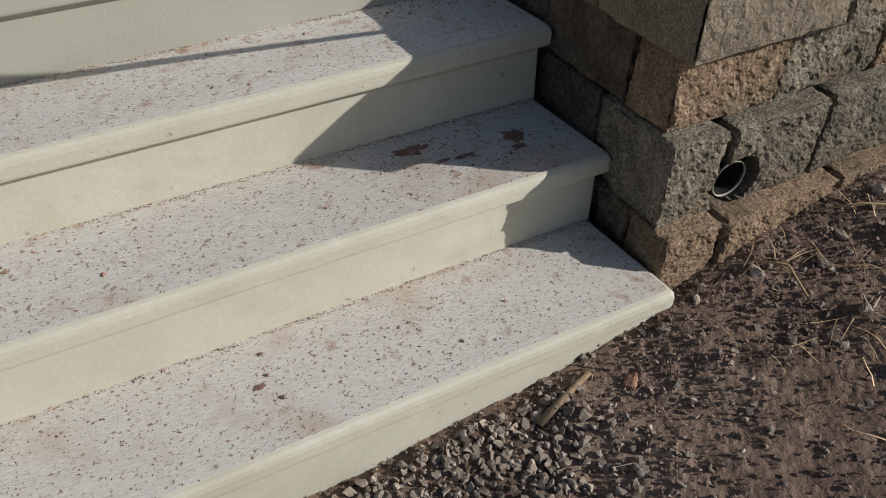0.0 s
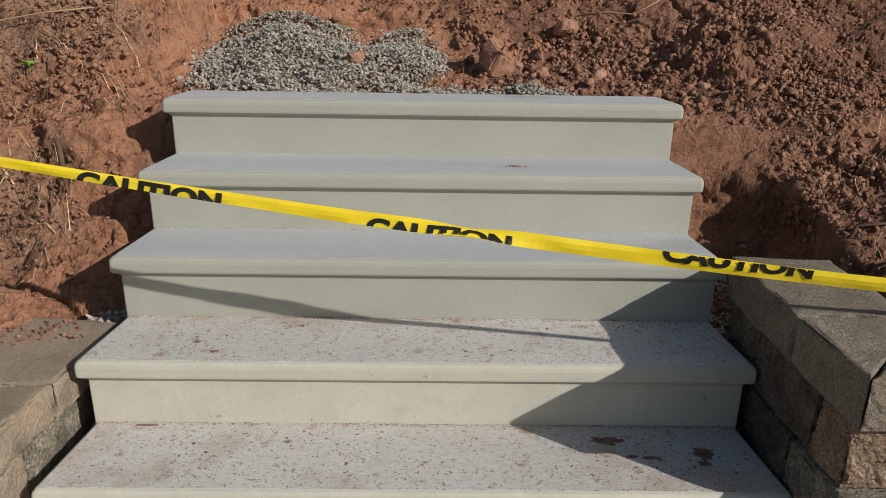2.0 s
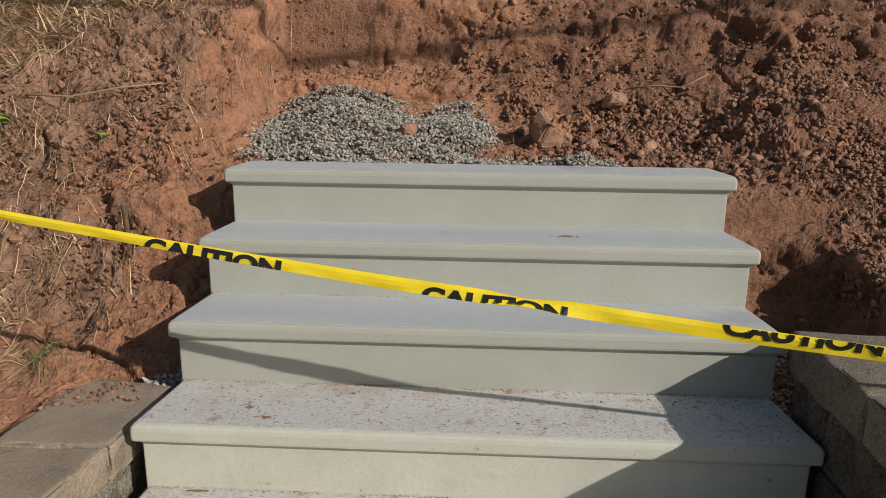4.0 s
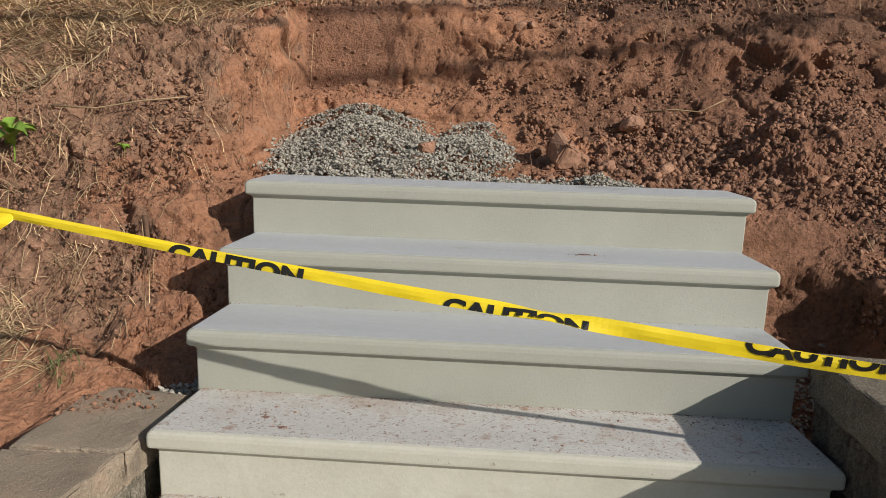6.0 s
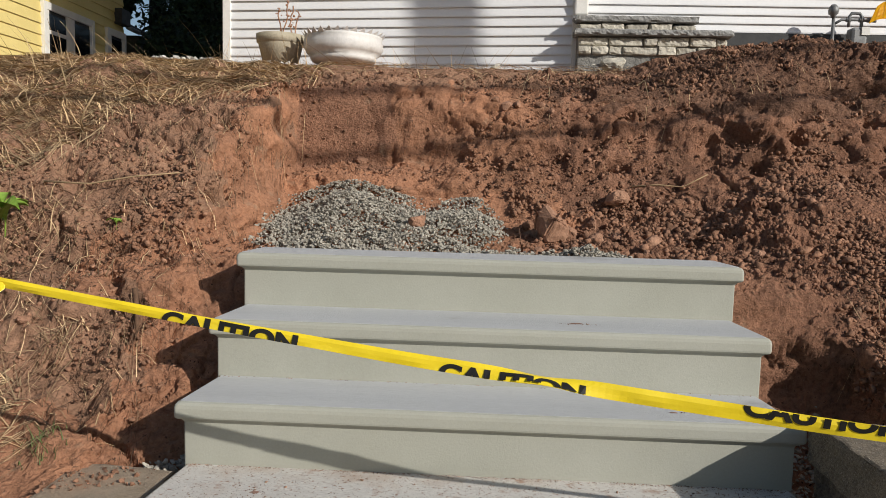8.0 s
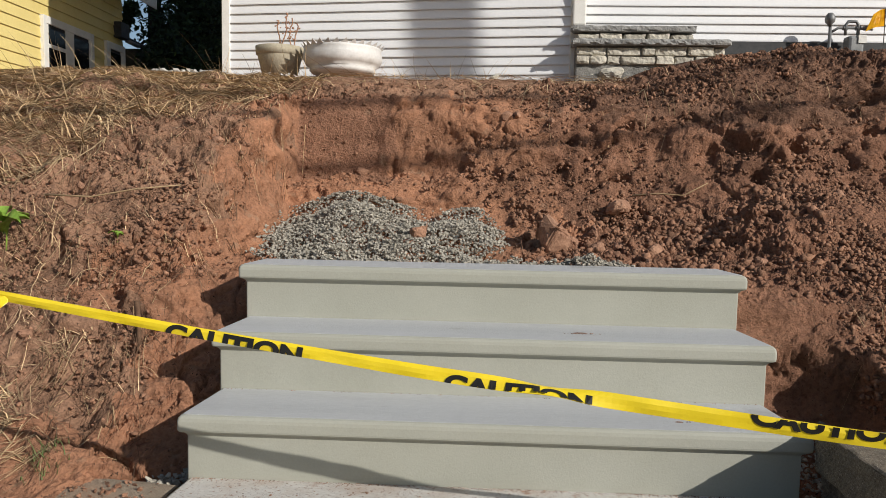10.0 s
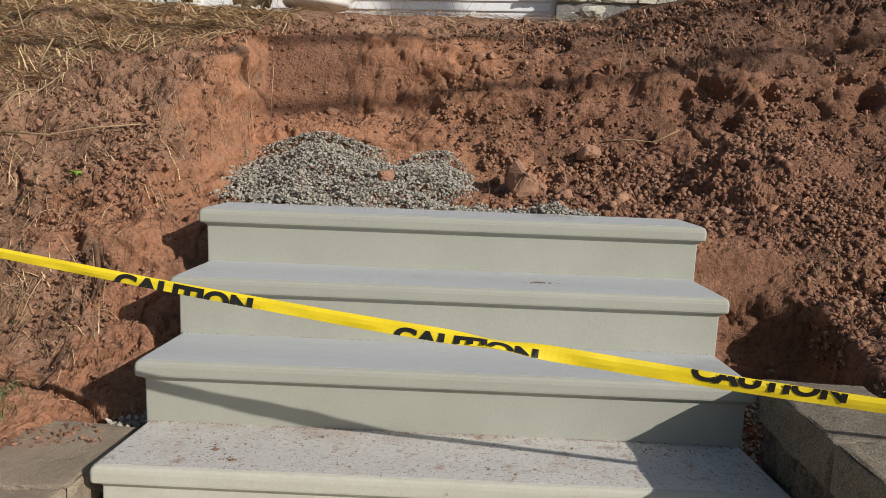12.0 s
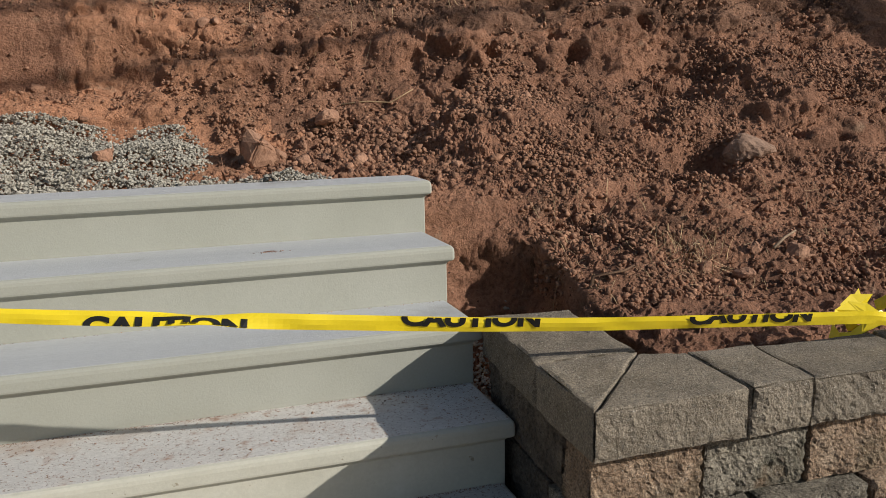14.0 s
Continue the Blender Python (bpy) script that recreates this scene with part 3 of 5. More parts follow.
stair = thing("precast_stair", 0, 0, 0, "pale precast concrete stair of six steps with rounded nosings", "stairs")
OVER, SIDE = 0.020, 0.022
for k in range(1, N + 1):
    y, top, clean = (k - 4) * D, k * H, k >= 4
    bm = bmesh.new()
    z0 = (k - 1) * H - (0.16 if k == 1 else 0.03)
    box(bm, (0, y, z0), (W, y + (0.30 if k < N else 0.17), top - 0.035), 0.004)
    st = part("step", bm, M_NEW if clean else M_OLD, stair, "clean grey-green concrete step" if clean else "weathered cream concrete step with dirt")
    bm = bmesh.new()
    depth = D + 0.006 if k < N else 0.19
    loops = [plan_loop(bm, -SIDE, W + SIDE, y - OVER, y + depth, SIDE, 0.009, top + dz, i)
             for dz, i in ((-0.062, 0.0205), (-0.057, 0.0180), (-0.051, 0.0125), (-0.0475, 0.0045), (-0.044, 0.0010), (-0.039, 0.0), (-0.018, 0.0), (-0.009, 0.002), (-0.003, 0.007), (-0.0005, 0.014))]
    for a, b in zip(loops, loops[1:]):
        for i in range(len(a)):
            bm.faces.new((a[i], a[(i + 1) % len(a)], b[(i + 1) % len(b)], b[i]))
    bm.faces.new(loops[0][::-1])
    part("nosing", bm, M_NEW if clean else M_OLD, st, "rounded concrete nosing", smooth=False)
    bm = bmesh.new()
    f = plan_loop(bm, -SIDE, W + SIDE, y - OVER, y + depth, SIDE, 0.009, top, 0.0135)
    face = bm.faces.new(f)
    r = bmesh.ops.extrude_face_region(bm, geom=[face])
    bmesh.ops.translate(bm, vec=(0, 0, -0.02), verts=[v for v in r["geom"] if isinstance(v, bmesh.types.BMVert)])
    part("tread", bm, M_TREAD_NEW if clean else M_TREAD_OLD, st, "broom-finished tread" if clean else "soiled broom-finished tread with crumbs of earth")


# ---- retaining walls ----
def lay(parent, name, lo, hi, seed, material, amp=0.012, rz=0, label="", **kw):
    size = [b - a for a, b in zip(lo, hi)]
    v, f = rough_block(size, seed, amp, **kw)
    ob = mesh_ob(name, v, f, material, parent, False, label)
    ob.matrix_local = pose((lo[0] + hi[0]) / 2, (lo[1] + hi[1]) / 2, lo[2], 0, 0, rz)
    return ob


wall_right = thing("retaining_wall_right", 0, 0, 0, "split-faced concrete block retaining wall with cap stones", "retaining wall", kind="structure")
wall_left = thing("retaining_wall_left", 0, 0, 0, "low split-faced block retaining wall, cap half buried in soil", "retaining wall", kind="structure")
XL, YF = 1.672, -0.645


def lay_quad(parent, name, quad, z0, z1, seed, material, amp=0.010, label="", **kw):
    """A stone whose plan is a quadrilateral: corners front left, front right, back right, back left."""
    q = [Vector((*p, 0)) for p in quad]
    sx, sy = (q[1] - q[0]).length, (q[3] - q[0]).length
    v, f = rough_block((sx, sy, z1 - z0), seed, amp, **kw)
    out = []
    for x, y, z in v:
        a, b = x / sx + 0.5, y / sy + 0.5
        p = q[0] * (1 - a) * (1 - b) + q[1] * a * (1 - b) + q[2] * a * b + q[3] * (1 - a) * b
        out.append((p.x, p.y, z0 + z))
    return mesh_ob(name, out, f, material, parent, False, label)


caps = [((1.640, -0.418), (1.905, -0.418), (1.903, -0.055), (1.645, -0.030)),
        ((1.648, -0.690), (1.776, -0.558), (1.904, -0.426), (1.638, -0.420)),
        ((1.648, -0.691), (2.010, -0.690), (2.008, -0.462), (1.904, -0.427)),
        ((2.010, -0.694), (2.170, -0.692), (2.193, -0.470), (2.008, -0.464)),
        ((2.170, -0.690), (2.520, -0.694), (2.530, -0.480), (2.193, -0.472)),
        ((2.526, -0.692), (2.930, -0.692), (2.935, -0.480), (2.536, -0.480)),
        ((2.936, -0.692), (3.330, -0.692), (3.330, -0.480), (2.941, -0.480)),
        ((3.336, -0.692), (3.740, -0.692), (3.740, -0.480), (3.336, -0.480))]
for i, c in enumerate(caps):
    lay_quad(wall_right, "cap_stone", c, 0.624, (0.742, 0.741, 0.738, 0.742, 0.737)[i % 5], 3 + i, M_CAP, 0.010, flat_top=True, chip=0.016, smooth_sides=((0, -1), (0, 1), (1, 1)) if i else ((1, -1), (1, 1)))
Y2, Y1, Y0 = -0.652, -0.690, -0.728
rows = [  # lower corner, upper corner, grey, tan or soil-stained and darkened for shade
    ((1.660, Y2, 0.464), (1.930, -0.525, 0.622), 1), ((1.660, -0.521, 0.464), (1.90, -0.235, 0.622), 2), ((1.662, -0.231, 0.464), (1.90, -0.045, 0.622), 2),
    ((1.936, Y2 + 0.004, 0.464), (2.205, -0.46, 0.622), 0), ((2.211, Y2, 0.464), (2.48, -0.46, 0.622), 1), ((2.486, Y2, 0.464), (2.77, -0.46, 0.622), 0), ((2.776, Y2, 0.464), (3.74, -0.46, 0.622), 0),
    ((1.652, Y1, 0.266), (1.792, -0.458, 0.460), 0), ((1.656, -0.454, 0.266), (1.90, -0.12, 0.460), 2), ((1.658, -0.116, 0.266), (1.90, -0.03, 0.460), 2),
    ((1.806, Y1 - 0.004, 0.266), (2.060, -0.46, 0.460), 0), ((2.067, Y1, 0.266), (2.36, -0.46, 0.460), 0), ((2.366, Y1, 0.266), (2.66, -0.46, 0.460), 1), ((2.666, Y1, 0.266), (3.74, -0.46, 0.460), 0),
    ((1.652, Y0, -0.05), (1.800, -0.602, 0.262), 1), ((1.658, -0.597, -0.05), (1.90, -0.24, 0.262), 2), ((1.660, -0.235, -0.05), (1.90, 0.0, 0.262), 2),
    ((1.806, Y0 - 0.006, -0.05), (2.14, -0.48, 0.260), 1), ((2.146, Y0, -0.05), (2.50, -0.48, 0.258), 1), ((2.506, Y0, -0.05), (3.74, -0.48, 0.261), 0)]
for i, (lo, hi, tan) in enumerate(rows):
    blk = lay(wall_right, "block", lo, hi, 30 + i, (M_BLOCK, M_BLOCK_TAN, M_BLOCK_SOILED_SHADE)[tan], 0.014, chip=0.012, step=0.0125 if lo[0] > 2.4 else 0.0068)
    for v in blk.data.vertices if i in (7, 10) else ():      # the drain's mouth is broken out of the two blocks beside it
        q = blk.matrix_basis @ v.co
        if math.hypot(q.x - 1.838, q.z - 0.326) < 0.060 and q.y < -0.5:
            v.co.y += 0.13
# left wall
lcaps = [((-0.340, -0.330), (-0.048, -0.320), (-0.030, 0.030), (-0.33, 0.060)),
         ((-0.380, -0.705), (-0.085, -0.705), (-0.050, -0.326), (-0.345, -0.338)),
         ((-0.760, -0.700), (-0.368, -0.705), (-0.353, -0.345), (-0.760, -0.345))]
for i, c in enumerate(lcaps):
    lay_quad(wall_left, "cap_stone", c, 0.405, 0.503, 60 + i, M_CAP_TAN, 0.008, flat_top=True, chip=0.02)
lrows = [((-0.330, -0.440, 0.206), (-0.060, -0.060, 0.402), 0), ((-0.330, -0.690, 0.206), (-0.066, -0.446, 0.402), 1), ((-0.72, -0.68, 0.206), (-0.336, -0.45, 0.402), 1),
         ((-0.330, -0.300, -0.05), (-0.058, 0.02, 0.202), 0), ((-0.330, -0.70, -0.05), (-0.062, -0.306, 0.202), 1), ((-0.72, -0.70, -0.05), (-0.336, -0.45, 0.202), 0),
         ((-0.330, -0.055, 0.206), (-0.062, 0.03, 0.402), 0)]
for i, (lo, hi, tan) in enumerate(lrows):
    lay(wall_left, "block", lo, hi, 70 + i, M_CAP_TAN if tan else M_BLOCK, 0.010, chip=0.012)

# ---- drain pipe in the wall ----
pipe = thing("drain_pipe", 1.836, -0.676, 0.325, "black plastic drain pipe end in a gap of the block wall", "pipe")
bm = bmesh.new()
lathe(bm, [(0.042, 0.0), (0.042, 0.25), (0.037, 0.25), (0.037, 0.002)], 28, 0, pose(0, 0, 0, -90, 0, 0), False)
part("pipe_wall", bm, M_PIPE, pipe, smooth=True)
bm = bmesh.new()
lathe(bm, [(0.0418, -0.002), (0.0425, -0.001), (0.0425, 0.004), (0.0395, 0.003), (0.0395, -0.001), (0.0418, -0.002)], 28, 0.02, pose(0, 0, 0, -90, 0, 0), False)
part("rim", bm, M_PIPERIM, pipe, "pale worn cut edge", True)

# ---- caution tape ----
TAPE = [(-0.62, -0.315, 1.130), (-0.30, -0.330, 1.076), (0.20, -0.350, 1.001), (0.64, -0.378, 0.945), (1.05, -0.402, 0.900),
        (1.47, -0.432, 0.856), (1.74, -0.470, 0.838), (2.20, -0.532, 0.818), (2.48, -0.567, 0.806), (2.66, -0.52, 0.740)]


def tape_at(u):
    """Point, direction and width vector of the folded tape at x = u."""
    xs = [p[0] for p in TAPE]
    g = lambda a: Vector((a, *(sum(np.interp(a + d, xs, [p[i] for p in TAPE]) for d in (-0.06, -0.03, 0, 0.03, 0.06)) / 5 for i in (1, 2))))
    t = (g(u + 0.01) - g(u - 0.01)).normalized()
    lean = radians(14 * math.sin(u * 2.1 + 0.5)) + radians(62) * math.exp(-((u - 0.93) / 0.10) ** 2)
    up = Vector((0, math.sin(lean), math.cos(lean)))
    up = (up - t * up.dot(t)).normalized()
    return g(u), t, up


tape = thing("caution_tape", 0.8, -0.4, 0.9, "folded yellow plastic caution tape with black lettering strung across the stair", "caution tape")


def half_at(u):
    return 0.0112 + 0.0058 * float(ss(-0.1, 1.3, u))


vs, fs = [], []
us = np.linspace(-0.6, 2.64, 220)
for u in us:
    p, t, up = tape_at(u)
    n_ = t.cross(up)
    ripple = 0.002 * math.sin(u * 23) + 0.0015 * math.sin(u * 51)
    for a, o in ((-1, 0), (-0.3, 0.002), (0.35, 0.003), (1, 0.0005)):
        vs.append(p + up * (a * half_at(u)) + n_ * (o + ripple * (1 - abs(a))))
    for a, o in ((0.97, 0.0008), (-0.95, 0.0010)):
        vs.append(p + up * (a * half_at(u)) - n_ * (o + ripple * 0.3))
for i in range(len(us) - 1):
    for k in range(6):
        a, b = i * 6 + k, i * 6 + (k + 1) % 6
        fs.append((a, b, b + 6, a + 6))
ob = mesh_ob("tape_band", [v - Vector((0.8, -0.4, 0.9)) for v in vs], fs, M_TAPE, tape, False)


def lettering(word, u0, length, low, high, at_top):
    """The word laid along the tape, from u0, of which only the band between low and high (0 to 1 of its height) shows."""
    cu = bpy.data.curves.new("lettering", "FONT")
    cu.body, cu.size, cu.offset = word, 1.0, 0.048
    tmp = new("lettering_outline", cu)
    me = bpy.data.meshes.new_from_object(tmp.evaluated_get(bpy.context.evaluated_depsgraph_get()))
    bpy.data.objects.remove(tmp)
    bm = bmesh.new()
    bm.from_mesh(me)
    xs = [v.co.x for v in bm.verts]
    ys = [v.co.y for v in bm.verts]
    x0, sx, y0, sy = min(xs), max(xs) - min(xs), min(ys), max(ys) - min(ys)
    for v in bm.verts:
        v.co = Vector(((v.co.x - x0) / sx, (v.co.y - y0) / sy, 0))
    for h, flip in ((low, True), (high, False)):
        bmesh.ops.bisect_plane(bm, geom=bm.verts[:] + bm.edges[:] + bm.faces[:], plane_co=(0, h, 0), plane_no=(0, -1 if flip else 1, 0), clear_outer=True)
    for s in np.linspace(0.04, 0.96, 24):
        bmesh.ops.bisect_plane(bm, geom=bm.verts[:] + bm.edges[:] + bm.faces[:], plane_co=(s, 0, 0), plane_no=(1, 0, 0))
    bm.verts.index_update()
    tall = 0.039
    for v in bm.verts:
        u = u0 + v.co.x * length
        p, t, up = tape_at(u)
        n_ = t.cross(up)
        across = half_at(u) - (high - v.co.y) * tall if at_top else -half_at(u) + (v.co.y - low) * tall
        ripple = 0.002 * math.sin(u * 23) + 0.0015 * math.sin(u * 51)
        v.co = p + up * across + n_ * (0.0040 + ripple * 0.8) - Vector((0.8, -0.4, 0.9))
    left_ = set(bm.verts)
    while left_:                                     # each letter is a part of its own
        grow, isle = [left_.pop()], set()
        while grow:
            v = grow.pop()
            isle.add(v)
            for e in v.link_edges:
                o = e.other_vert(v)
                if o in left_:
                    left_.discard(o)
                    grow.append(o)
        isle = sorted(isle, key=lambda v: v.index)
        at = {v: i for i, v in enumerate(isle)}
        faces_ = [[at[v] for v in f.verts] for f in bm.faces if f.verts[0] in at]
        if faces_:
            mesh_ob("letter", [v.co.copy() for v in isle], faces_, M_INK, tape, False, "black printed letter cut by the fold")
    bm.free()


for u0, low, high, top in ((-0.62, 0.45, 1, False), (0.100, 0.45, 1, False), (0.712, 0.5, 1, False), (1.33, 0, 0.55, True), (1.98, 0, 0.55, True)):
    lettering("CAUTION", u0, 0.305, low, high, top)

# ---- loose earth, gravel and stones ----
rnd = random.Random(11)
ANG = [stone_lump(rnd, 1, 0.8, rnd.randint(8, 11)) for _ in range(30)]
CRUMB = [stone_lump(rnd, 1, 0.92, 10) for _ in range(24)]


def gravel_top(x, y):
    """How far the grey gravel heap stands above the floor of the cut."""
    a = 0.150 * math.exp(-(((x - 0.15) / 0.26) ** 2 + ((y - 1.58) / 0.34) ** 2))
    b = 0.095 * math.exp(-(((x - 0.72) / 0.17) ** 2 + ((y - 1.50) / 0.27) ** 2))
    c = 0.065 * math.exp(-(((x - 1.0) / 0.45) ** 2 + ((y - 0.85) / 0.18) ** 2))
    d = 0.06 * math.exp(-(((x - 0.3) / 0.5) ** 2 + ((y - 1.1) / 0.35) ** 2))
    return a + b + c + d


places = []
while len(places) < 16000:
    x, y = rnd.uniform(-0.25, 1.35), rnd.uniform(0.725, 1.95)
    g = gravel_top(x, y)
    g = min(g, 0.03 + (y - 0.72) * 0.5)
    if g > 0.025 + 0.02 * rnd.random():
        base = min(on_ground(x, y), 1.22)
        places.append((x, y, base + (g - 0.015) * rnd.random() ** 0.22, rnd.uniform(0.0055, 0.0105)))
scatter("gravel_heap", places, ANG, M_GRAVEL, label="heap of grey crushed gravel behind the top step", category="gravel")
places = [(x, y, z + 0.005, rnd.choice((0.004, 0.006, 0.008, 0.009, 0.010, 0.012, 0.014))) for x, y, z in ground_spots(rnd, 1900, -0.1, 1.45, -1.15, -0.785, lambda x, y: rnd.random() < float(ss(-1.15, -0.95, y - 0.10 * (1.0 - x))) * float(ss(1.5, 1.2, x)))]
places += [(x, y, z + 0.003, rnd.choice((0.003, 0.004, 0.006, 0.008, 0.011))) for x, y, z in ground_spots(rnd, 900, 0.3, 2.4, -1.3, -0.75)]
scatter("ground_gravel", places, ANG, M_PEBBLE, label="loose brown-grey gravel on bare earth", category="gravel")
places = [(x, y, z + 0.003, rnd.choice((0.0012, 0.0018, 0.0025, 0.003, 0.004, 0.006))) for x, y, z in ground_spots(rnd, 9000, 0.6, 2.9, -1.3, -0.70, lambda x, y: rnd.random() < 1 - 0.75 * ss(-0.90, -1.05, y + 0.15 * (1.9 - x)))]
scatter("ground_crumbs", places, ANG, M_CRUMB, label="crumbs of brown earth on the ground", category="soil crumbs")
heap = lambda x, y: (x > 1.7 or y > 0.95 or (x > 1.66 and y > 0.73)) and not (x < 2.05 and y < 0.72) and rnd.random() < 0.12 + 0.88 * float(ss(-0.15, 0.35, noise.noise((x * 2.3, y * 2.3, 3)))) * (1.0 if y < 1.8 else 0.4) * (1 - 0.6 * float(ss(2.2, 3.0, x)))
places = [(x, y, z + 0.004, rnd.choice((0.003, 0.004, 0.005, 0.006, 0.007, 0.009, 0.012, 0.017))) for x, y, z in ground_spots(rnd, 24000, 0.95, 4.8, 0.1, 2.4, heap)]
places += [(x, y, z + 0.006, rnd.choice((0.010, 0.014, 0.018, 0.024, 0.030))) for x, y, z in ground_spots(rnd, 420, 0.95, 2.3, 0.95, 1.75, heap)]
places += [(x, y, z, rnd.choice((0.003, 0.004, 0.006, 0.009, 0.013))) for x, y, z in ground_spots(rnd, 4600, -1.4, 1.2, 0.2, 2.4, lambda x, y: x < -0.2 or y > 1.85)]
places += [(x, y, z + 0.002, rnd.choice((0.004, 0.006, 0.008, 0.011, 0.015))) for x, y, z in ground_spots(rnd, 1900, -1.4, 3.2, 0.3, 2.2, lambda x, y: (x < -0.2 or (y > 1.75 and x < 1.3)) and noise.noise((x * 3.1, y * 3.1, 9)) > 0.05)]
scatter("soil_clods", places, CRUMB, M_CLOD, label="loose red-brown soil clods on the cut bank", category="soil clods", smooth=True)

# ---- white house ----
house = thing("white_house", 0, 0, 0, "white lap-sided house on the bank above the stair", "house")


def siding(parent, a, b, z0, z1, lap, material, name="siding_board", thick=0.022):
    """Lap boards from plan point a to b, each a wedge of its own on one shared mesh."""
    a, b = Vector((*a, 0)), Vector((*b, 0))
    d = b - a
    bm = bmesh.new()
    L = d.length
    pts = [(0, 0.004), (-thick, 0.0), (-thick, 0.012), (-0.003, lap), (0, lap)]
    ends = [[bm.verts.new((x, y, z)) for y, z in pts] for x in (0, L)]
    for i in range(len(pts)):
        j = (i + 1) % len(pts)
        bm.faces.new((ends[0][i], ends[1][i], ends[1][j], ends[0][j]))
    bm.faces.new(ends[0][::-1])
    bm.faces.new(ends[1])
    me = bpy.data.meshes.new(name)
    bmesh.ops.recalc_face_normals(bm, faces=bm.faces)
    bm.to_mesh(me)
    bm.free()
    me.materials.append(material)
    for k in range(int((z1 - z0) / lap)):
        ob = new(name, me)
        ob.parent = parent
        ob.matrix_local = pose(a.x, a.y, z0 + k * lap, 0, 0, math.degrees(math.atan2(d.y, d.x)))


def wall_slab(parent, a, b, z0, z1, thick, material, name="wall"):
    a, b = Vector((*a, 0)), Vector((*b, 0))
    d = (b - a).normalized()
    m = pose(a.x, a.y, 0, 0, 0, math.degrees(math.atan2(d.y, d.x)))
    return part(name, box(bmesh.new(), (0, 0.001, z0), ((b - a).length, thick, z1), 0, m), material, parent)


HZ = 2.16
wall_slab(house, (-1.75, 5.37), (1.62, 4.97), HZ - 0.3, 6.6, 0.2, M_SIDING)
siding(house, (-1.75, 5.37), (1.62, 4.97), HZ, 6.6, 0.088, M_SIDING)
wall_slab(house, (1.64, 5.06), (8.5, 5.06), HZ - 0.3, 6.6, 0.2, M_SIDING)
siding(house, (1.66, 5.06), (8.5, 5.06), HZ + 0.595, 6.6, 0.079, M_SIDING)
wall_slab(house, (-1.75, 11.0), (-1.75, 5.40), HZ - 0.3, 6.6, 0.2, M_SIDING)
part("corner_post", box(bmesh.new(), (1.60, 4.93, HZ - 0.2), (1.66, 5.05, 6.6), 0.006), M_TRIM, house)
part("corner_post", box(bmesh.new(), (-1.80, 5.33, HZ - 0.2), (-1.72, 5.45, 6.6), 0.006), M_TRIM, house)
bm = bmesh.new()
for x0, x1 in ((-2.0, 8.9),):
    vs_ = [bm.verts.new(p) for p in ((x0, 4.6, 6.58), (x1, 4.6, 6.58), (x1, 8.2, 8.8), (x0, 8.2, 8.8), (x1, 11.6, 6.58), (x0, 11.6, 6.58))]
    for f in ((0, 1, 2, 3), (3, 2, 4, 5), (0, 3, 5), (1, 4, 2), (0, 5, 4, 1)):
        bm.faces.new([vs_[i] for i in f])
part("roof", bm, M_ROOF, house)
# ledge-stone base of the house, with two projecting courses
base = part("stone_base", box(bmesh.new(), (1.64, 4.832, 1.95), (2.97, 5.05, 2.66), 0.01), M_PARGE, house, "grey parged foundation faced with ledge stone")
rs = random.Random(5)
for z, hgt in ((2.430, 0.062), (2.494, 0.078), (2.574, 0.080)):
    x = 1.64
    while x < 2.93:
        w = min(rs.uniform(0.12, 0.34), 2.97 - x)
        if z > 2.45 or rs.random() < 0.45:
            dh = rs.uniform(-0.014, 0.010)
            v, f = rough_block((w - 0.005, 0.10, hgt - 0.004 + dh * 0.6), rs.uniform(0, 90), 0.014, 0.022, chip=0.014)
            mesh_ob("stone", v, f, M_STONE, base, False).matrix_local = pose(x + w / 2, 4.86 - rs.uniform(0.0, 0.03), z, 0, rs.uniform(-1.5, 1.5), 0)
        x += w
for x1, z0, y0 in ((3.00, 2.657, 4.74), (2.71, 2.785, 4.80)):
    v, f = rough_block((x1 - 1.60, 0.26, 0.056), x1, 0.016, 0.02, chip=0.022)
    st = mesh_ob("ledge", v, f, M_DARKSTONE, house, False, "dark grey projecting stone ledge")
    st.matrix_local = pose((1.60 + x1) / 2, y0 + 0.13, z0)
for k in range(5):
    v, f = rough_block((0.205, 0.14, 0.056 + 0.008 * (k % 2)), 9.9 + k, 0.014, 0.022, chip=0.012)
    mesh_ob("stone", v, f, M_STONE, base, False).matrix_local = pose(1.74 + 0.212 * k, 4.90, 2.716)
part("downspout", box(bmesh.new(), (1.61, 4.90, 2.86), (1.735, 5.02, 6.5), 0.015), M_TRIM, house, "white metal downspout")
# near-black colour here stands for the shade on the footing
part("footing", box(bmesh.new(), (3.02, 5.02, 1.9), (8.5, 5.16, HZ + 0.585)), M_DARK, house, "footing with its shade put into a near-black colour")

# ---- yellow house ----
yhouse = thing("yellow_house", 0, 0, 0, "yellow clapboard neighbouring house with white-framed windows", "house")
YA, YB = (-4.93, 2.2), (-4.93, 9.58)
wall_slab(yhouse, YA, YB, 1.9, 4.25, 0.2, M_YELLOW)
siding(yhouse, YA, YB, 2.2, 4.25, 0.145, M_YELLOW, "clapboard", 0.02)
ydir = Vector((YB[0] - YA[0], YB[1] - YA[1], 0)).normalized()
yang = math.degrees(math.atan2(ydir.y, ydir.x))
ylen = math.hypot(YB[0] - YA[0], YB[1] - YA[1])
ym = pose(YA[0], YA[1], 0, 0, 0, yang)


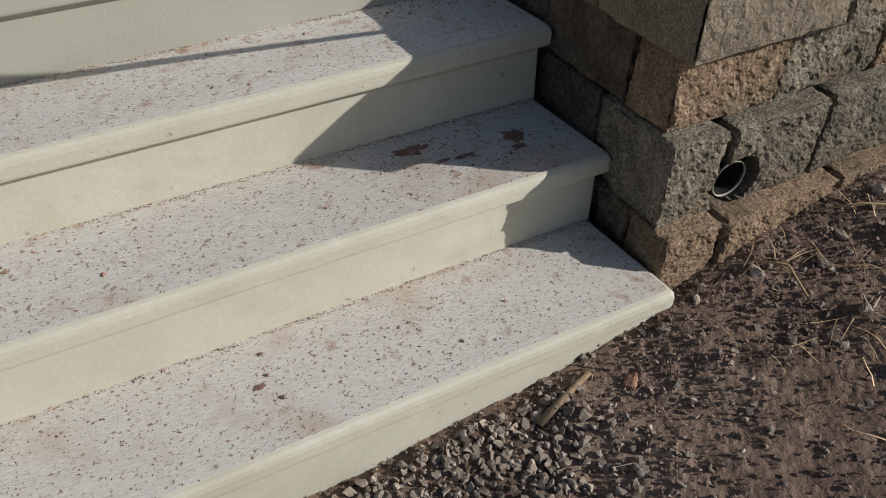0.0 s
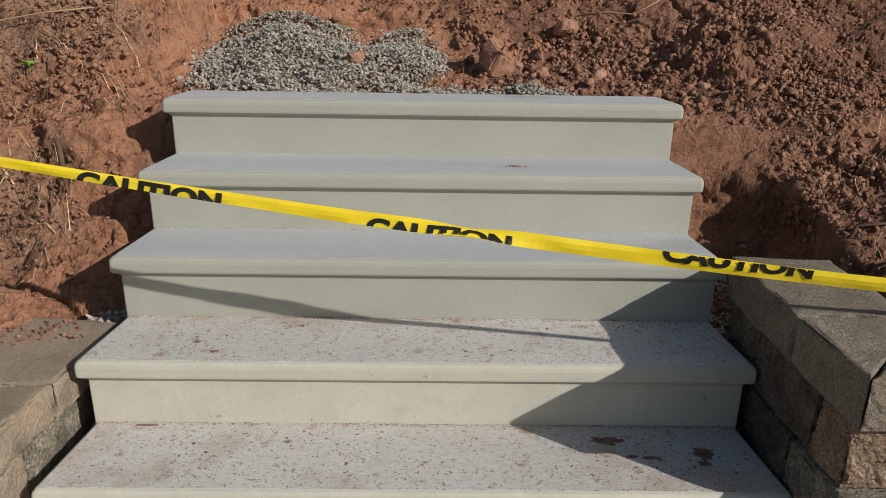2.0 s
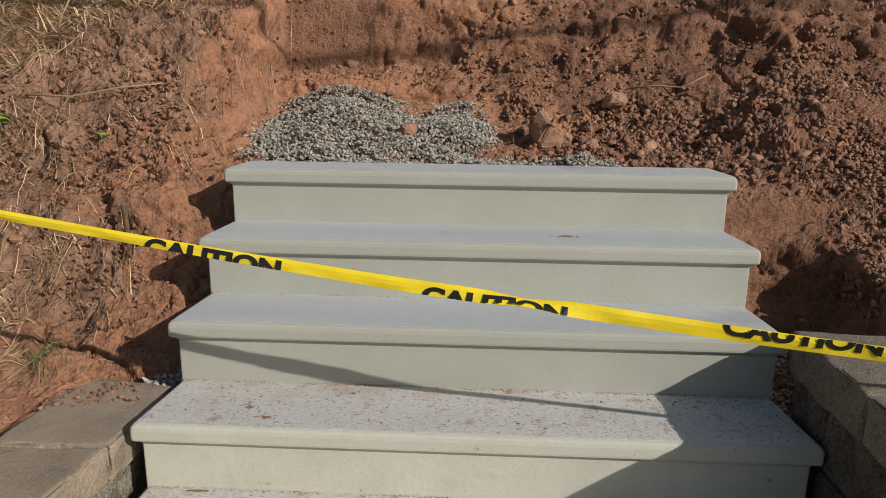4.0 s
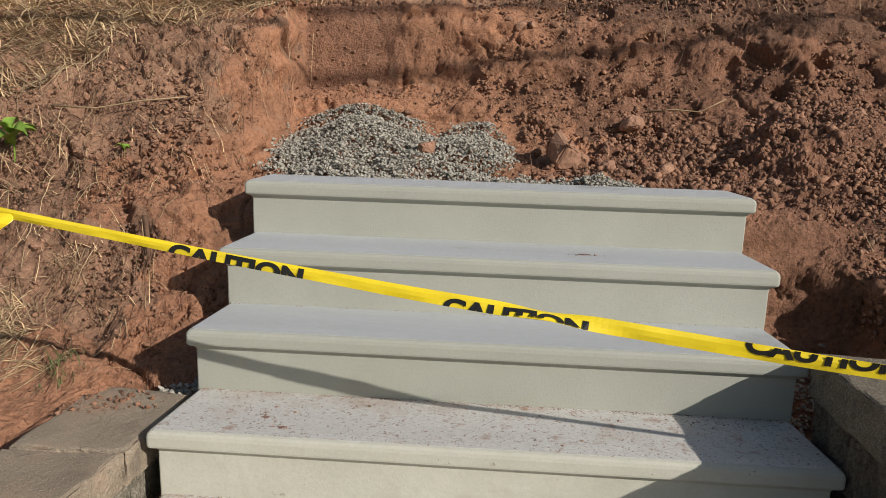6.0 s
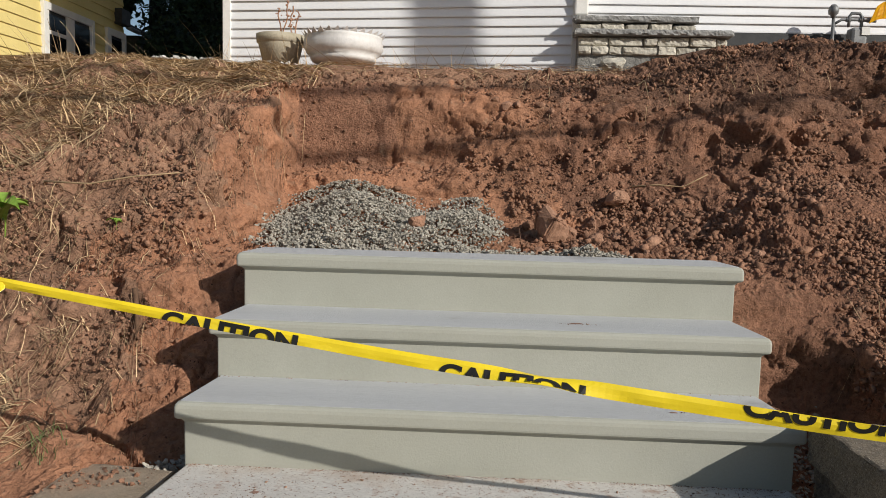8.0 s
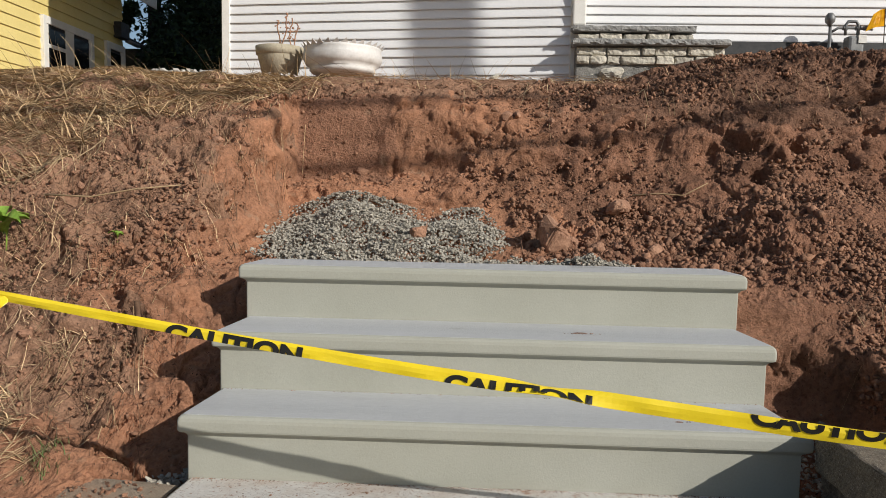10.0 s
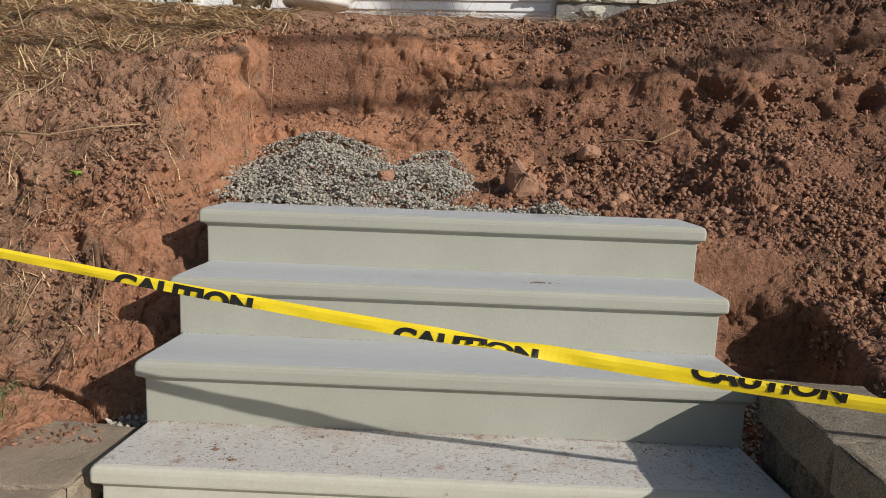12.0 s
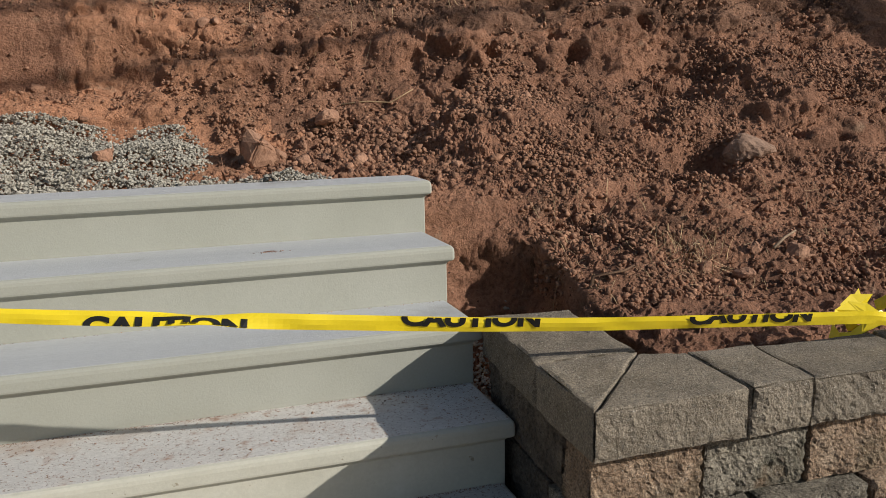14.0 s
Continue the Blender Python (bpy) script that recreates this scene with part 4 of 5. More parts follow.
def yellow_window(s0, s1, z0, z1, panes):
    win = part("window", box(bmesh.new(), (s0, -0.035, z0), (s1, 0.0, z1), 0.0, ym), M_DARK, yhouse)
    for a, b, c, d in ((s0 - 0.07, s0, z0 - 0.1, z1 + 0.1), (s1, s1 + 0.07, z0 - 0.1, z1 + 0.1), (s0, s1, z1, z1 + 0.1), (s0, s1, z0 - 0.1, z0)):
        part("window_frame", box(bmesh.new(), (a, -0.06, c), (b, 0.0, d), 0.004, ym), M_TRIM, win)
    for k in range(panes):
        a, b = s0 + (s1 - s0) * k / panes, s0 + (s1 - s0) * (k + 1) / panes
        part("pane", box(bmesh.new(), (a + 0.03, -0.043, z0 + 0.05), (b - 0.03, -0.037, z1 - 0.05), 0.0, ym), M_GLASS, win)
        for e, g in ((a, a + (0.10 if k else 0.05)), (b - (0.10 if k < panes - 1 else 0.05), b)):
            part("sash", box(bmesh.new(), (e, -0.05, z0), (g, -0.036, z1), 0.0, ym), M_TRIM, win)
        if k == 0:
            part("meeting_rail", box(bmesh.new(), (a + 0.05, -0.049, z1 - 0.30), (b - 0.05, -0.044, z1 - 0.25), 0.0, ym), M_TRIM, win)


yellow_window(5.26, 6.36, 2.42, 3.41, 2)
yellow_window(6.87, 7.30, 2.45, 3.41, 1)
part("gable_wall", box(bmesh.new(), (0, 0.0, 1.9), (ylen, 5.0, 4.24), 0, ym @ pose(0, 0.21, 0)), M_YELLOW, yhouse)
bm = bmesh.new()
for side_ in (0, 1):                                 # two pitched slabs with eaves
    rv = [bm.verts.new(ym @ Vector((u, 2.6 + (-1 if side_ else 1) * w_, 4.26 + 2.0 * (1 - w_ / 2.95) + h_)))
          for h_ in (0, 0.14) for u in (-0.4, ylen + 0.45) for w_ in (0.0, 2.95)]
    for f in ((0, 1, 3, 2), (4, 6, 7, 5), (0, 4, 5, 1), (2, 3, 7, 6), (1, 5, 7, 3), (0, 2, 6, 4)):
        bm.faces.new([rv[i] for i in f])
part("roof", bm, M_ROOF, yhouse)
part("fascia", box(bmesh.new(), (-0.4, -0.375, 4.22), (ylen + 0.45, -0.352, 4.40), 0, ym), M_TRIM, yhouse, "white eave board")
part("vent_box", box(bmesh.new(), (7.10, -0.13, 3.62), (7.38, 0.0, 3.86), 0.01, ym), M_DARK, yhouse)
part("vent_pipe", tube(bmesh.new(), [ym @ Vector(q) for q in ((7.36, -0.08, 3.62), (7.42, -0.12, 3.60), (7.60, -0.16, 3.58))], 0.035, 10), M_METER, yhouse, "grey vent pipe", True)

# ---- planters in front of the white house ----
tyre = thing("tire_planter", -0.40, 4.35, 2.26, "white-painted turned-out tire planter with a ragged scalloped rim", "planter")
bm = bmesh.new()
lathe(bm, [(0.13, 0.0), (0.14, 0.02), (0.20, 0.028), (0.265, 0.045), (0.285, 0.072), (0.272, 0.092), (0.315, 0.115), (0.338, 0.155), (0.332, 0.20), (0.325, 0.235), (0.33, 0.25), (0.30, 0.25), (0.29, 0.18), (0.2, 0.1)], 48, 0.03)
part("bowl", bm, M_TIRE, tyre, smooth=True)
bm = bmesh.new()
for k in range(30):
    a0, a1 = k * math.tau / 30, (k + 1) * math.tau / 30
    q = [(0.328 * math.cos(a), 0.328 * math.sin(a), 0.245) for a in (a0, a1)]
    am = (a0 + a1) / 2 + 0.06
    tip = (0.36 * math.cos(am), 0.36 * math.sin(am), 0.285)
    inn = [(0.312 * math.cos(a), 0.312 * math.sin(a), 0.245) for a in (a0, a1)]
    vv = [bm.verts.new(p) for p in (q[0], q[1], tip, inn[0], inn[1])]
    for f in ((0, 1, 2), (3, 2, 4), (0, 2, 3), (1, 4, 2), (0, 3, 4, 1)):
        bm.faces.new([vv[i] for i in f])
part("scalloped_rim", bm, M_TIRE, tyre)
pot = thing("flower_pot", -0.97, 4.45, 2.30, "round tan clay pot with a dead plant", "flower pot")
bm = bmesh.new()
lathe(bm, [(0.15, 0.0), (0.19, 0.16), (0.192, 0.17), (0.205, 0.175), (0.21, 0.24), (0.19, 0.24), (0.18, 0.2)], 32)
part("pot_body", bm, M_POT, pot, smooth=True)
bm = bmesh.new()
for k in range(4):
    x, y, z = 0.05 * k - 0.02, 0, 0.2
    pts = [(x, y, z)]
    for i in range(7):
        x, y, z = x + rs.uniform(-0.02, 0.025), y + rs.uniform(-0.02, 0.02), z + rs.uniform(0.02, 0.06)
        pts.append((x, y, z))
    tube(bm, pts, 0.006, 5)
    for _ in range(9):
        p = Vector(rs.choice(pts[2:]))
        bmesh.ops.create_icosphere(bm, subdivisions=1, radius=rs.uniform(0.005, 0.012), matrix=Matrix.Translation(p + Vector((rs.uniform(-0.03, 0.03), 0, rs.uniform(-0.02, 0.02)))))
part("dead_plant", bm, M_ROCK, pot, "withered brown stalks")

# ---- stones lying on the cut bank ----
def stone(x, y, size, label, material=M_ROCK, flat=0.9, seed=0, lift=0.3, name="rock", z=None, group=""):
    r = random.Random(seed)
    v, f = stone_lump(r, size * 1.1, flat, 16, 0.12)
    ob = mesh_ob(name, v, f, material, None, False)
    ob.matrix_world = pose(x, y, (on_ground(x, y) if z is None else z) + lift * size, r.uniform(-15, 15), r.uniform(-15, 15), r.uniform(0, 360))
    return tagged(ob, label, name, group=group)


stone(1.12, 1.38, 0.085, "large angular red sandstone rock in loose clods", seed=3, flat=1.25, lift=0.75)
stone(1.47, 1.73, 0.066, "tall red-brown rock on the clod slope", seed=8, flat=1.3, lift=0.6)
stone(0.51, 1.30, 0.056, "rounded orange stone on the gravel heap", seed=12, flat=0.85, lift=0.2, z=1.12)
stone(0.475, 1.22, 0.034, "small orange stone sunk in the gravel", seed=13, flat=0.7, lift=0.1, z=1.095)
for i, (x, y, s) in enumerate(((0.14, 2.05, 0.035), (0.92, 2.06, 0.040), (0.985, 2.06, 0.034), (0.86, 2.08, 0.028), (1.10, 2.07, 0.024), (1.16, 2.05, 0.022), (0.37, 1.80, 0.024),
                               (1.30, 1.30, 0.045), (1.22, 1.50, 0.040), (1.36, 1.18, 0.038), (1.42, 1.42, 0.035), (1.05, 1.22, 0.036), (0.98, 1.16, 0.030), (1.55, 1.30, 0.040),
                               (1.20, 1.12, 0.028), (1.02, 1.52, 0.032), (1.33, 1.58, 0.030), (1.62, 1.12, 0.034), (0.95, 1.36, 0.026), (1.48, 1.08, 0.03), (1.12, 1.66, 0.03))):
    stone(x, y, s, "red-brown earthy stone on the cut bank", M_ROCK if i % 3 else M_CLOD, seed=20 + i, group="stones on the bank")
for i, (x, y, s) in enumerate(((-0.73, 0.44, 0.030), (-0.22, -0.02, 0.018), (2.97, 0.26, 0.045), (2.72, 0.23, 0.040), (2.82, 0.30, 0.034), (2.60, 0.28, 0.036), (3.08, 0.34, 0.034),
                               (2.31, -0.11, 0.025), (2.20, -0.08, 0.020), (-0.55, 1.20, 0.024), (-0.42, 1.40, 0.022), (-0.60, 1.55, 0.026), (-0.9, 1.1, 0.02), (2.45, 1.55, 0.03), (2.1, 1.72, 0.03), (2.9, 1.3, 0.03), (1.95, 1.15, 0.028))):
    stone(x, y, s, "brown stone lying on bare soil", M_ROCK, seed=60 + i, group="stones on the bank")
stone(3.38, 1.06, 0.135, "broad grey-brown boulder sunk beside a hollow in the bank", M_BOULDER, 0.62, 93, -0.15)
stone(1.50, -0.86, 0.022, "orange-brown brick chip on the ground", M_ROCK, 0.5, 92, 0.2)
for i, (x, y, s) in enumerate(((1.62, -0.80, 0.018), (1.56, -0.92, 0.014), (1.80, -0.95, 0.016), (1.95, -0.98, 0.020), (1.40, -1.02, 0.015), (1.98, -0.85, 0.022), (2.06, -0.82, 0.018), (2.15, -0.88, 0.020),
                               (1.85, -0.80, 0.02), (1.72, -0.78, 0.016), (2.2, -0.78, 0.02), (1.3, -0.93, 0.016), (1.15, -0.98, 0.015), (1.9, -1.1, 0.014), (2.12, -1.02, 0.02))):
    stone(x, y, s, "grey-brown pebble on trodden earth", M_PEBBLE, 0.7, 120 + i, 0.15, "pebble", None, "pebbles by the wall")


# ---- dry grass, roots and weeds ----
def blades(name, spots, length, width, material, label, category, lie=0.8, seed=1, heading=None, segs=4):
    """Thin bent blades, some lying and some upright, joined as one mat."""
    r = random.Random(seed)
    vs, fs = [], []
    for x, y, z in spots:
        a = r.uniform(0, math.tau) if heading is None else heading + r.gauss(0, 0.6)
        flat_ = r.random() < lie
        e = r.uniform(-0.1, 0.1) if flat_ else r.uniform(0.4, 1.3)
        lift = r.uniform(0.003, 0.022)
        L, w = length * r.uniform(0.4, 1.3), width * r.uniform(0.6, 1.3)
        d = Vector((math.cos(a) * math.cos(e), math.sin(a) * math.cos(e), math.sin(e)))
        side = d.cross(Vector((r.uniform(-0.4, 0.4), r.uniform(-0.4, 0.4), 1))).normalized()
        p = Vector((x, y, z + 0.004))
        bend = Vector((r.uniform(-0.5, 0.5), r.uniform(-0.5, 0.5), r.uniform(-0.9, 0.1)))
        n0 = len(vs)
        for k in range(segs + 1):
            q = w * (1 - 0.75 * k / segs)
            vs += [p + side * q / 2, p - side * q / 2]
            p = p + d * (L / segs)
            d = (d + bend * (0.9 / segs)).normalized()
            g_ = on_ground(p.x, p.y) + (lift if flat_ else 0.003)
            p.z = g_ if flat_ else max(p.z, g_)
        for k in range(segs):
            i0 = n0 + 2 * k
            fs.append((i0, i0 + 1, i0 + 3, i0 + 2))
    return tagged(mesh_ob(name, vs, fs, material), label, category, kind="stuff")


rg = random.Random(21)
mat_zone = lambda x, y: y > 1.08 + 0.85 * ss(-1.3, -0.35, x) + 0.25 * noise.noise((x * 2, y * 2, 0)) and not (x > -0.25 and y < 2.3)
spots = ground_spots(rg, 15000, -2.8, -0.15, 0.9, 3.2, mat_zone)
spots += ground_spots(rg, 420, -0.2, 1.8, 2.25, 3.4)
blades("dry_grass", spots, 0.26, 0.0054, M_STRAW, "matted dry straw-coloured grass along the bank top", "dry grass", 0.993, 3, math.pi + 0.3)
spots = ground_spots(rg, 420, -1.6, -0.55, 0.5, 0.95, lambda x, y: rg.random() < ss(-0.55, -0.95, x))
spots += [(x, y, on_ground(x, y)) for x, y in ((cx + rg.gauss(0, 0.05), cy + rg.gauss(0, 0.04)) for cx, cy, n in ((-0.64, 0.17, 120), (-0.72, 0.26, 90), (-0.55, 0.41, 50), (-0.47, 0.10, 40)) for _ in range(n))]
blades("straw_patch", spots, 0.17, 0.0036, M_STRAW, "thin patches of dry straw on the slope", "dry grass", 0.97, 14, math.pi + 0.5)
spots = ground_spots(rg, 900, -1.6, -0.25, 0.1, 1.9) + ground_spots(rg, 170, 2.0, 3.6, 0.1, 0.8) + ground_spots(rg, 120, 1.7, 2.9, -1.2, -0.72)
spots += ground_spots(rg, 160, 1.2, 3.4, 1.9, 2.6)
blades("straw_litter", spots, 0.085, 0.0028, M_STRAW, "scattered bits of dry straw on the soil", "straw litter", 1.0, 4)
spots = ground_spots(rg, 1500, -1.3, -0.2, 0.12, 1.8, lambda x, y: noise.noise((x * 4, y * 4, 7)) > -0.05)
spots += ground_spots(rg, 90, 1.9, 3.4, 0.1, 2.1)
blades("fine_roots", spots, 0.11, 0.0026, M_ROOT, "thin brown roots hanging out of the cut soil", "roots", 0.8, 5, -math.pi / 2)
spots = [(-0.42 + rg.gauss(0, 0.035), 0.05 + rg.gauss(0, 0.03), 0) for _ in range(70)]
blades("grass_tuft", [(x, y, on_ground(x, y)) for x, y, z in spots], 0.042, 0.003, M_GRASS, "small green grass tuft beside the low wall", "grass tuft", 0.2, 6)
spots = [(2.57 + rg.gauss(0, 0.07), 0.33 + rg.gauss(0, 0.05), 0) for _ in range(110)]
blades("dry_tuft", [(x, y, on_ground(x, y)) for x, y, z in spots], 0.11, 0.003, M_STRAW, "dry grass tuft on the soil behind the wall", "grass tuft", 0.3, 7)
spots = [(rg.uniform(-1.6, 0.9), rg.uniform(4.0, 5.0), 0) for _ in range(260)]
blades("house_weeds", [(x, y, on_ground(x, y)) for x, y, z in spots], 0.24, 0.005, M_STRAW, "dry weeds along the foot of the white house", "weeds", 0.2, 8)


def twig(pts, r, label="dry brown twig on the soil", material=M_ROOT):
    bm = tube(bmesh.new(), [(x, y, on_ground(x, y) + dz) for x, y, dz in pts], [r * (1 - 0.5 * i / len(pts)) for i in range(len(pts))], 6)
    return tagged(part("twig", bm, material, smooth=True), label, "twig", group="twigs")


twig([(-0.98, 0.98, 0.02), (-0.80, 1.00, 0.03), (-0.62, 1.02, 0.035), (-0.45, 1.06, 0.03)], 0.004, "long dry straw stalk on the bank", M_STRAW)
twig([(-0.36, 0.47, 0.10), (-0.35, 0.46, 0.05), (-0.34, 0.44, 0.0), (-0.34, 0.43, -0.04)], 0.010, "thick brown root in the cut soil")
twig([(-1.02, 1.35, 0.0), (-1.0, 1.3, 0.08), (-0.97, 1.28, 0.16), (-0.93, 1.3, 0.20)], 0.005, "bent dry stalk on the bank", M_STRAW)
twig([(2.02, 0.20, 0.03), (2.12, 0.21, 0.035), (2.24, 0.22, 0.03), (2.30, 0.26, 0.03)], 0.006, "broken twig behind the wall", M_ROOT)
twig([(1.55, 1.80, 0.02), (1.68, 1.80, 0.02), (1.80, 1.78, 0.025), (1.92, 1.79, 0.02)], 0.004, "dry stalk on the cut bank", M_STRAW)
twig([(2.86, 0.25, 0.05), (2.95, 0.30, 0.06), (3.05, 0.36, 0.04)], 0.006, "dry pale twig behind the wall", M_WOOD)
twig([(1.30, -0.845, 0.006), (1.37, -0.825, 0.006), (1.44, -0.805, 0.006)], 0.009, "splinter of wood by the bottom step", M_WOOD)
twig([(1.86, -0.78, 0.01), (1.90, -0.83, 0.02), (1.89, -0.90, 0.012)], 0.003, "thin dry stalk by the wall", M_STRAW)
twig([(2.05, -0.75, 0.01), (2.12, -0.80, 0.025), (2.22, -0.86, 0.01)], 0.003, "thin dry stalk by the wall", M_STRAW)


def weed(x, y, count, size, label, seed):
    r = random.Random(seed)
    z = on_ground(x, y)
    w = thing("weed", x, y, z, label, "weed")
    part("stem", tube(bmesh.new(), [(0, 0, -0.01), (0.1 * size, -0.1 * size, 0.6 * size), (0.0, -0.2 * size, 1.1 * size)], 0.035 * size, 5), M_LEAF, w)
    for k in range(count):
        a, L = k * 2.4, size * r.uniform(0.8, 1.2)
        bm = bmesh.new()
        rows_ = []
        for i in range(7):
            u = i / 6
            wd = 0.30 * L * math.sin(math.pi * min(1, u * 0.92 + 0.04)) ** 0.8
            rows_.append([bm.verts.new((L * (u + 0.2), s * wd, L * (0.22 * abs(s) + 0.33 * math.sin(u * 2.6) - 0.33 * u * u))) for s in (-1, 0, 1)])
        for p0, p1 in zip(rows_, rows_[1:]):
            for i in range(2):
                bm.faces.new((p0[i], p0[i + 1], p1[i + 1], p1[i]))
        lf = part("leaf", bm, M_LEAF, w, smooth=True)
        lf.matrix_local = pose(0, -0.1 * size, size * (0.45 + 0.09 * k), r.uniform(-25, 25), r.uniform(-45, 10), math.degrees(a))


weed(-1.00, 0.76, 8, 0.085, "bright green broad-leaved weed on the bank", 2)
weed(-0.59, 0.80, 5, 0.025, "tiny green seedling among roots", 3)

# crumbs of earth on the lower treads
places = []
for k, cnt in ((1, 1900), (2, 2100), (3, 1600)):
    y0 = (k - 4) * D
    for _ in range(cnt):
        u = rnd.random()
        x = rnd.uniform(0.0, W) if rnd.random() < 0.55 else rnd.uniform(0.8, W)
        y = y0 + (D - 0.012 * rnd.random() if u < 0.30 else rnd.uniform(0.0, D))
        if u < 0.30 or noise.noise((x * 4, y * 6, k)) > rnd.uniform(-0.5, 0.35):
            places.append((x, y - 0.003, k * H + 0.0003, rnd.choice((0.0006, 0.0007, 0.0009, 0.0010, 0.0013, 0.0018))))
    for _ in range(9):
        places.append((rnd.uniform(0.1, W - 0.1), y0 + rnd.uniform(0.03, D - 0.02), k * H + 0.001, rnd.uniform(0.003, 0.007)))
for k in (1, 2, 3, 4):                               # dirt gathered where tread meets riser
    for _ in range(700 if k < 4 else 160):
        x = rnd.uniform(0, W)
        if noise.noise((x * 5, k, 0)) > -0.25:
            places.append((x, (k - 3) * D - abs(rnd.gauss(0, 0.005)) - 0.001, k * H + 0.0003, rnd.choice((0.0008, 0.0012, 0.0017, 0.0024))))
for k, cx, cy, sx, sy, cnt in ((2, 1.30, 0.16, 0.07, 0.03, 150), (2, 1.50, 0.12, 0.035, 0.03, 90), (2, 1.42, 0.07, 0.06, 0.015, 80), (3, 0.24, 0.10, 0.03, 0.03, 60), (3, 0.30, 0.04, 0.02, 0.01, 30),
                               (1, 1.10, 0.14, 0.10, 0.05, 120), (3, 1.45, 0.20, 0.07, 0.03, 80), (2, 0.30, 0.10, 0.06, 0.04, 60), (1, 0.30, 0.09, 0.05, 0.03, 60), (5, 1.10, 0.10, 0.03, 0.006, 50), (4, 1.40, 0.10, 0.06, 0.03, 40)):
    for _ in range(cnt):
        x, y = rnd.gauss(cx, sx), rnd.gauss(cy, sy)
        if 0.01 < x < W - 0.01 and 0 < y < D - 0.01:
            places.append((x, (k - 4) * D + y, k * H + 0.0002, rnd.choice((0.0008, 0.0012, 0.0016, 0.0024, 0.0035))))
scatter("tread_crumbs", places, ANG, M_CRUMB_RED, label="crumbs of brown earth on the lower treads", category="soil crumbs")


def mud_patch(k, x, y, rx, ry, seed):
    """A thin dried smear of mud on tread k, ragged at its rim."""
    r = random.Random(seed)
    c = Vector((x, (k - 4) * D + y, k * H))
    bm = bmesh.new()
    rings = []
    for u, h in ((1.0, 0.0002), (0.93, 0.0012), (0.6, 0.0022), (0.3, 0.0018)):
        ring = []
        for i in range(40):
            a = i * math.tau / 40
            f = u * (1 + 0.75 * noise.noise((2.2 * math.cos(a), 2.2 * math.sin(a), seed)) + 0.55 * noise.noise((7 * math.cos(a), 7 * math.sin(a), seed + 3)))
            ring.append(bm.verts.new(c + Vector((0.78 * rx * f * math.cos(a), 0.78 * ry * f * math.sin(a), h + (0.0008 * r.random() if u < 1 else 0)))))
        rings.append(ring)
    for a, b in zip(rings, rings[1:]):
        for i in range(40):
            bm.faces.new((a[i], a[(i + 1) % 40], b[(i + 1) % 40], b[i]))
    bm.faces.new(rings[-1])
    tagged(part("mud_patch", bm, M_MUD), "dried dark red mud smear on a soiled tread", "mud", group="mud on the treads")


for i, q in enumerate(((2, 1.285, 0.185, 0.046, 0.020), (2, 1.505, 0.135, 0.030, 0.030), (2, 1.495, 0.095, 0.020, 0.012), (2, 1.375, 0.115, 0.030, 0.008), (2, 1.33, 0.120, 0.016, 0.006), (3, 0.245, 0.095, 0.012, 0.008),
                       (3, 0.305, 0.042, 0.014, 0.006), (1, 0.84, 0.13, 0.014, 0.008), (2, 0.14, 0.238, 0.030, 0.006), (1, 0.33, 0.243, 0.026, 0.005), (5, 1.10, 0.105, 0.024, 0.006), (4, 1.33, 0.06, 0.012, 0.003))):
    mud_patch(*q, 7 + i)
places = [(x, y, 0.507, rnd.choice((0.003, 0.004, 0.006, 0.010))) for x, y in ((rnd.uniform(-0.34, -0.06), rnd.uniform(-0.16, 0.02)) for _ in range(120)) if y > -0.12 + 0.3 * (x + 0.2)]
scatter("cap_crumbs", places, ANG, M_CLOD, label="red soil crumbs on the low wall's cap", category="soil crumbs")
places = [(rnd.uniform(-0.16, -0.03), rnd.uniform(0.02, 0.2), 0.47 + 0.02 * rnd.random(), rnd.uniform(0.007, 0.012)) for _ in range(160)]
places += [(x, y, on_ground(x, y) + 0.012 * rnd.random(), rnd.uniform(0.007, 0.012)) for x, y in ((rnd.uniform(1.645, 1.97), rnd.uniform(-0.28, 0.58)) for _ in range(2200))]
scatter("side_gravel", places, ANG, M_GRAVEL, label="grey gravel fill beside the stair", category="gravel")

# ---- things by the houses ----
places = [(rnd.uniform(-1.75, -0.55), 3.45 + rnd.uniform(-0.10, 0.10), 0, rnd.uniform(0.02, 0.045)) for _ in range(110)]
scatter("edging_stones", [(x, y, on_ground(x, y) + 0.01, s) for x, y, z, s in places], ANG, M_WHITESTONE, label="row of whitish edging stones on the bank top", category="stones")
stone(1.93, 4.55, 0.16, "grey rock at the foot of the house", M_STONE, 0.6, 200, 0.3)
stone(0.87, 3.3, 0.07, "grey stone in dry weeds", M_STONE, 0.8, 201, 0.3)
meter = thing("gas_meter", 4.12, 4.86, 2.30, "grey gas meter with pipes on the house wall", "gas meter")
bm = bmesh.new()
box(bm, (-0.085, -0.06, 0.30), (0.055, 0.06, 0.47), 0.025)
part("meter_body", bm, M_METER, meter)
part("index_face", box(bmesh.new(), (-0.005, -0.07, 0.40), (0.065, -0.061, 0.47), 0.0), M_TRIM, meter, "pale meter face")
part("riser_pipe", tube(bmesh.new(), [(-0.225, 0, -0.1), (-0.225, 0, 0.2), (-0.225, 0, 0.57)], 0.014, 10), M_METER, meter, smooth=True)
bm = bmesh.new()
lathe(bm, [(0.016, 0.0), (0.022, 0.02), (0.040, 0.035), (0.044, 0.065), (0.036, 0.095), (0.020, 0.115), (0.001, 0.12)], 20, 0, pose(-0.235, -0.01, 0.555))
part("regulator", bm, M_METER, meter, smooth=True)
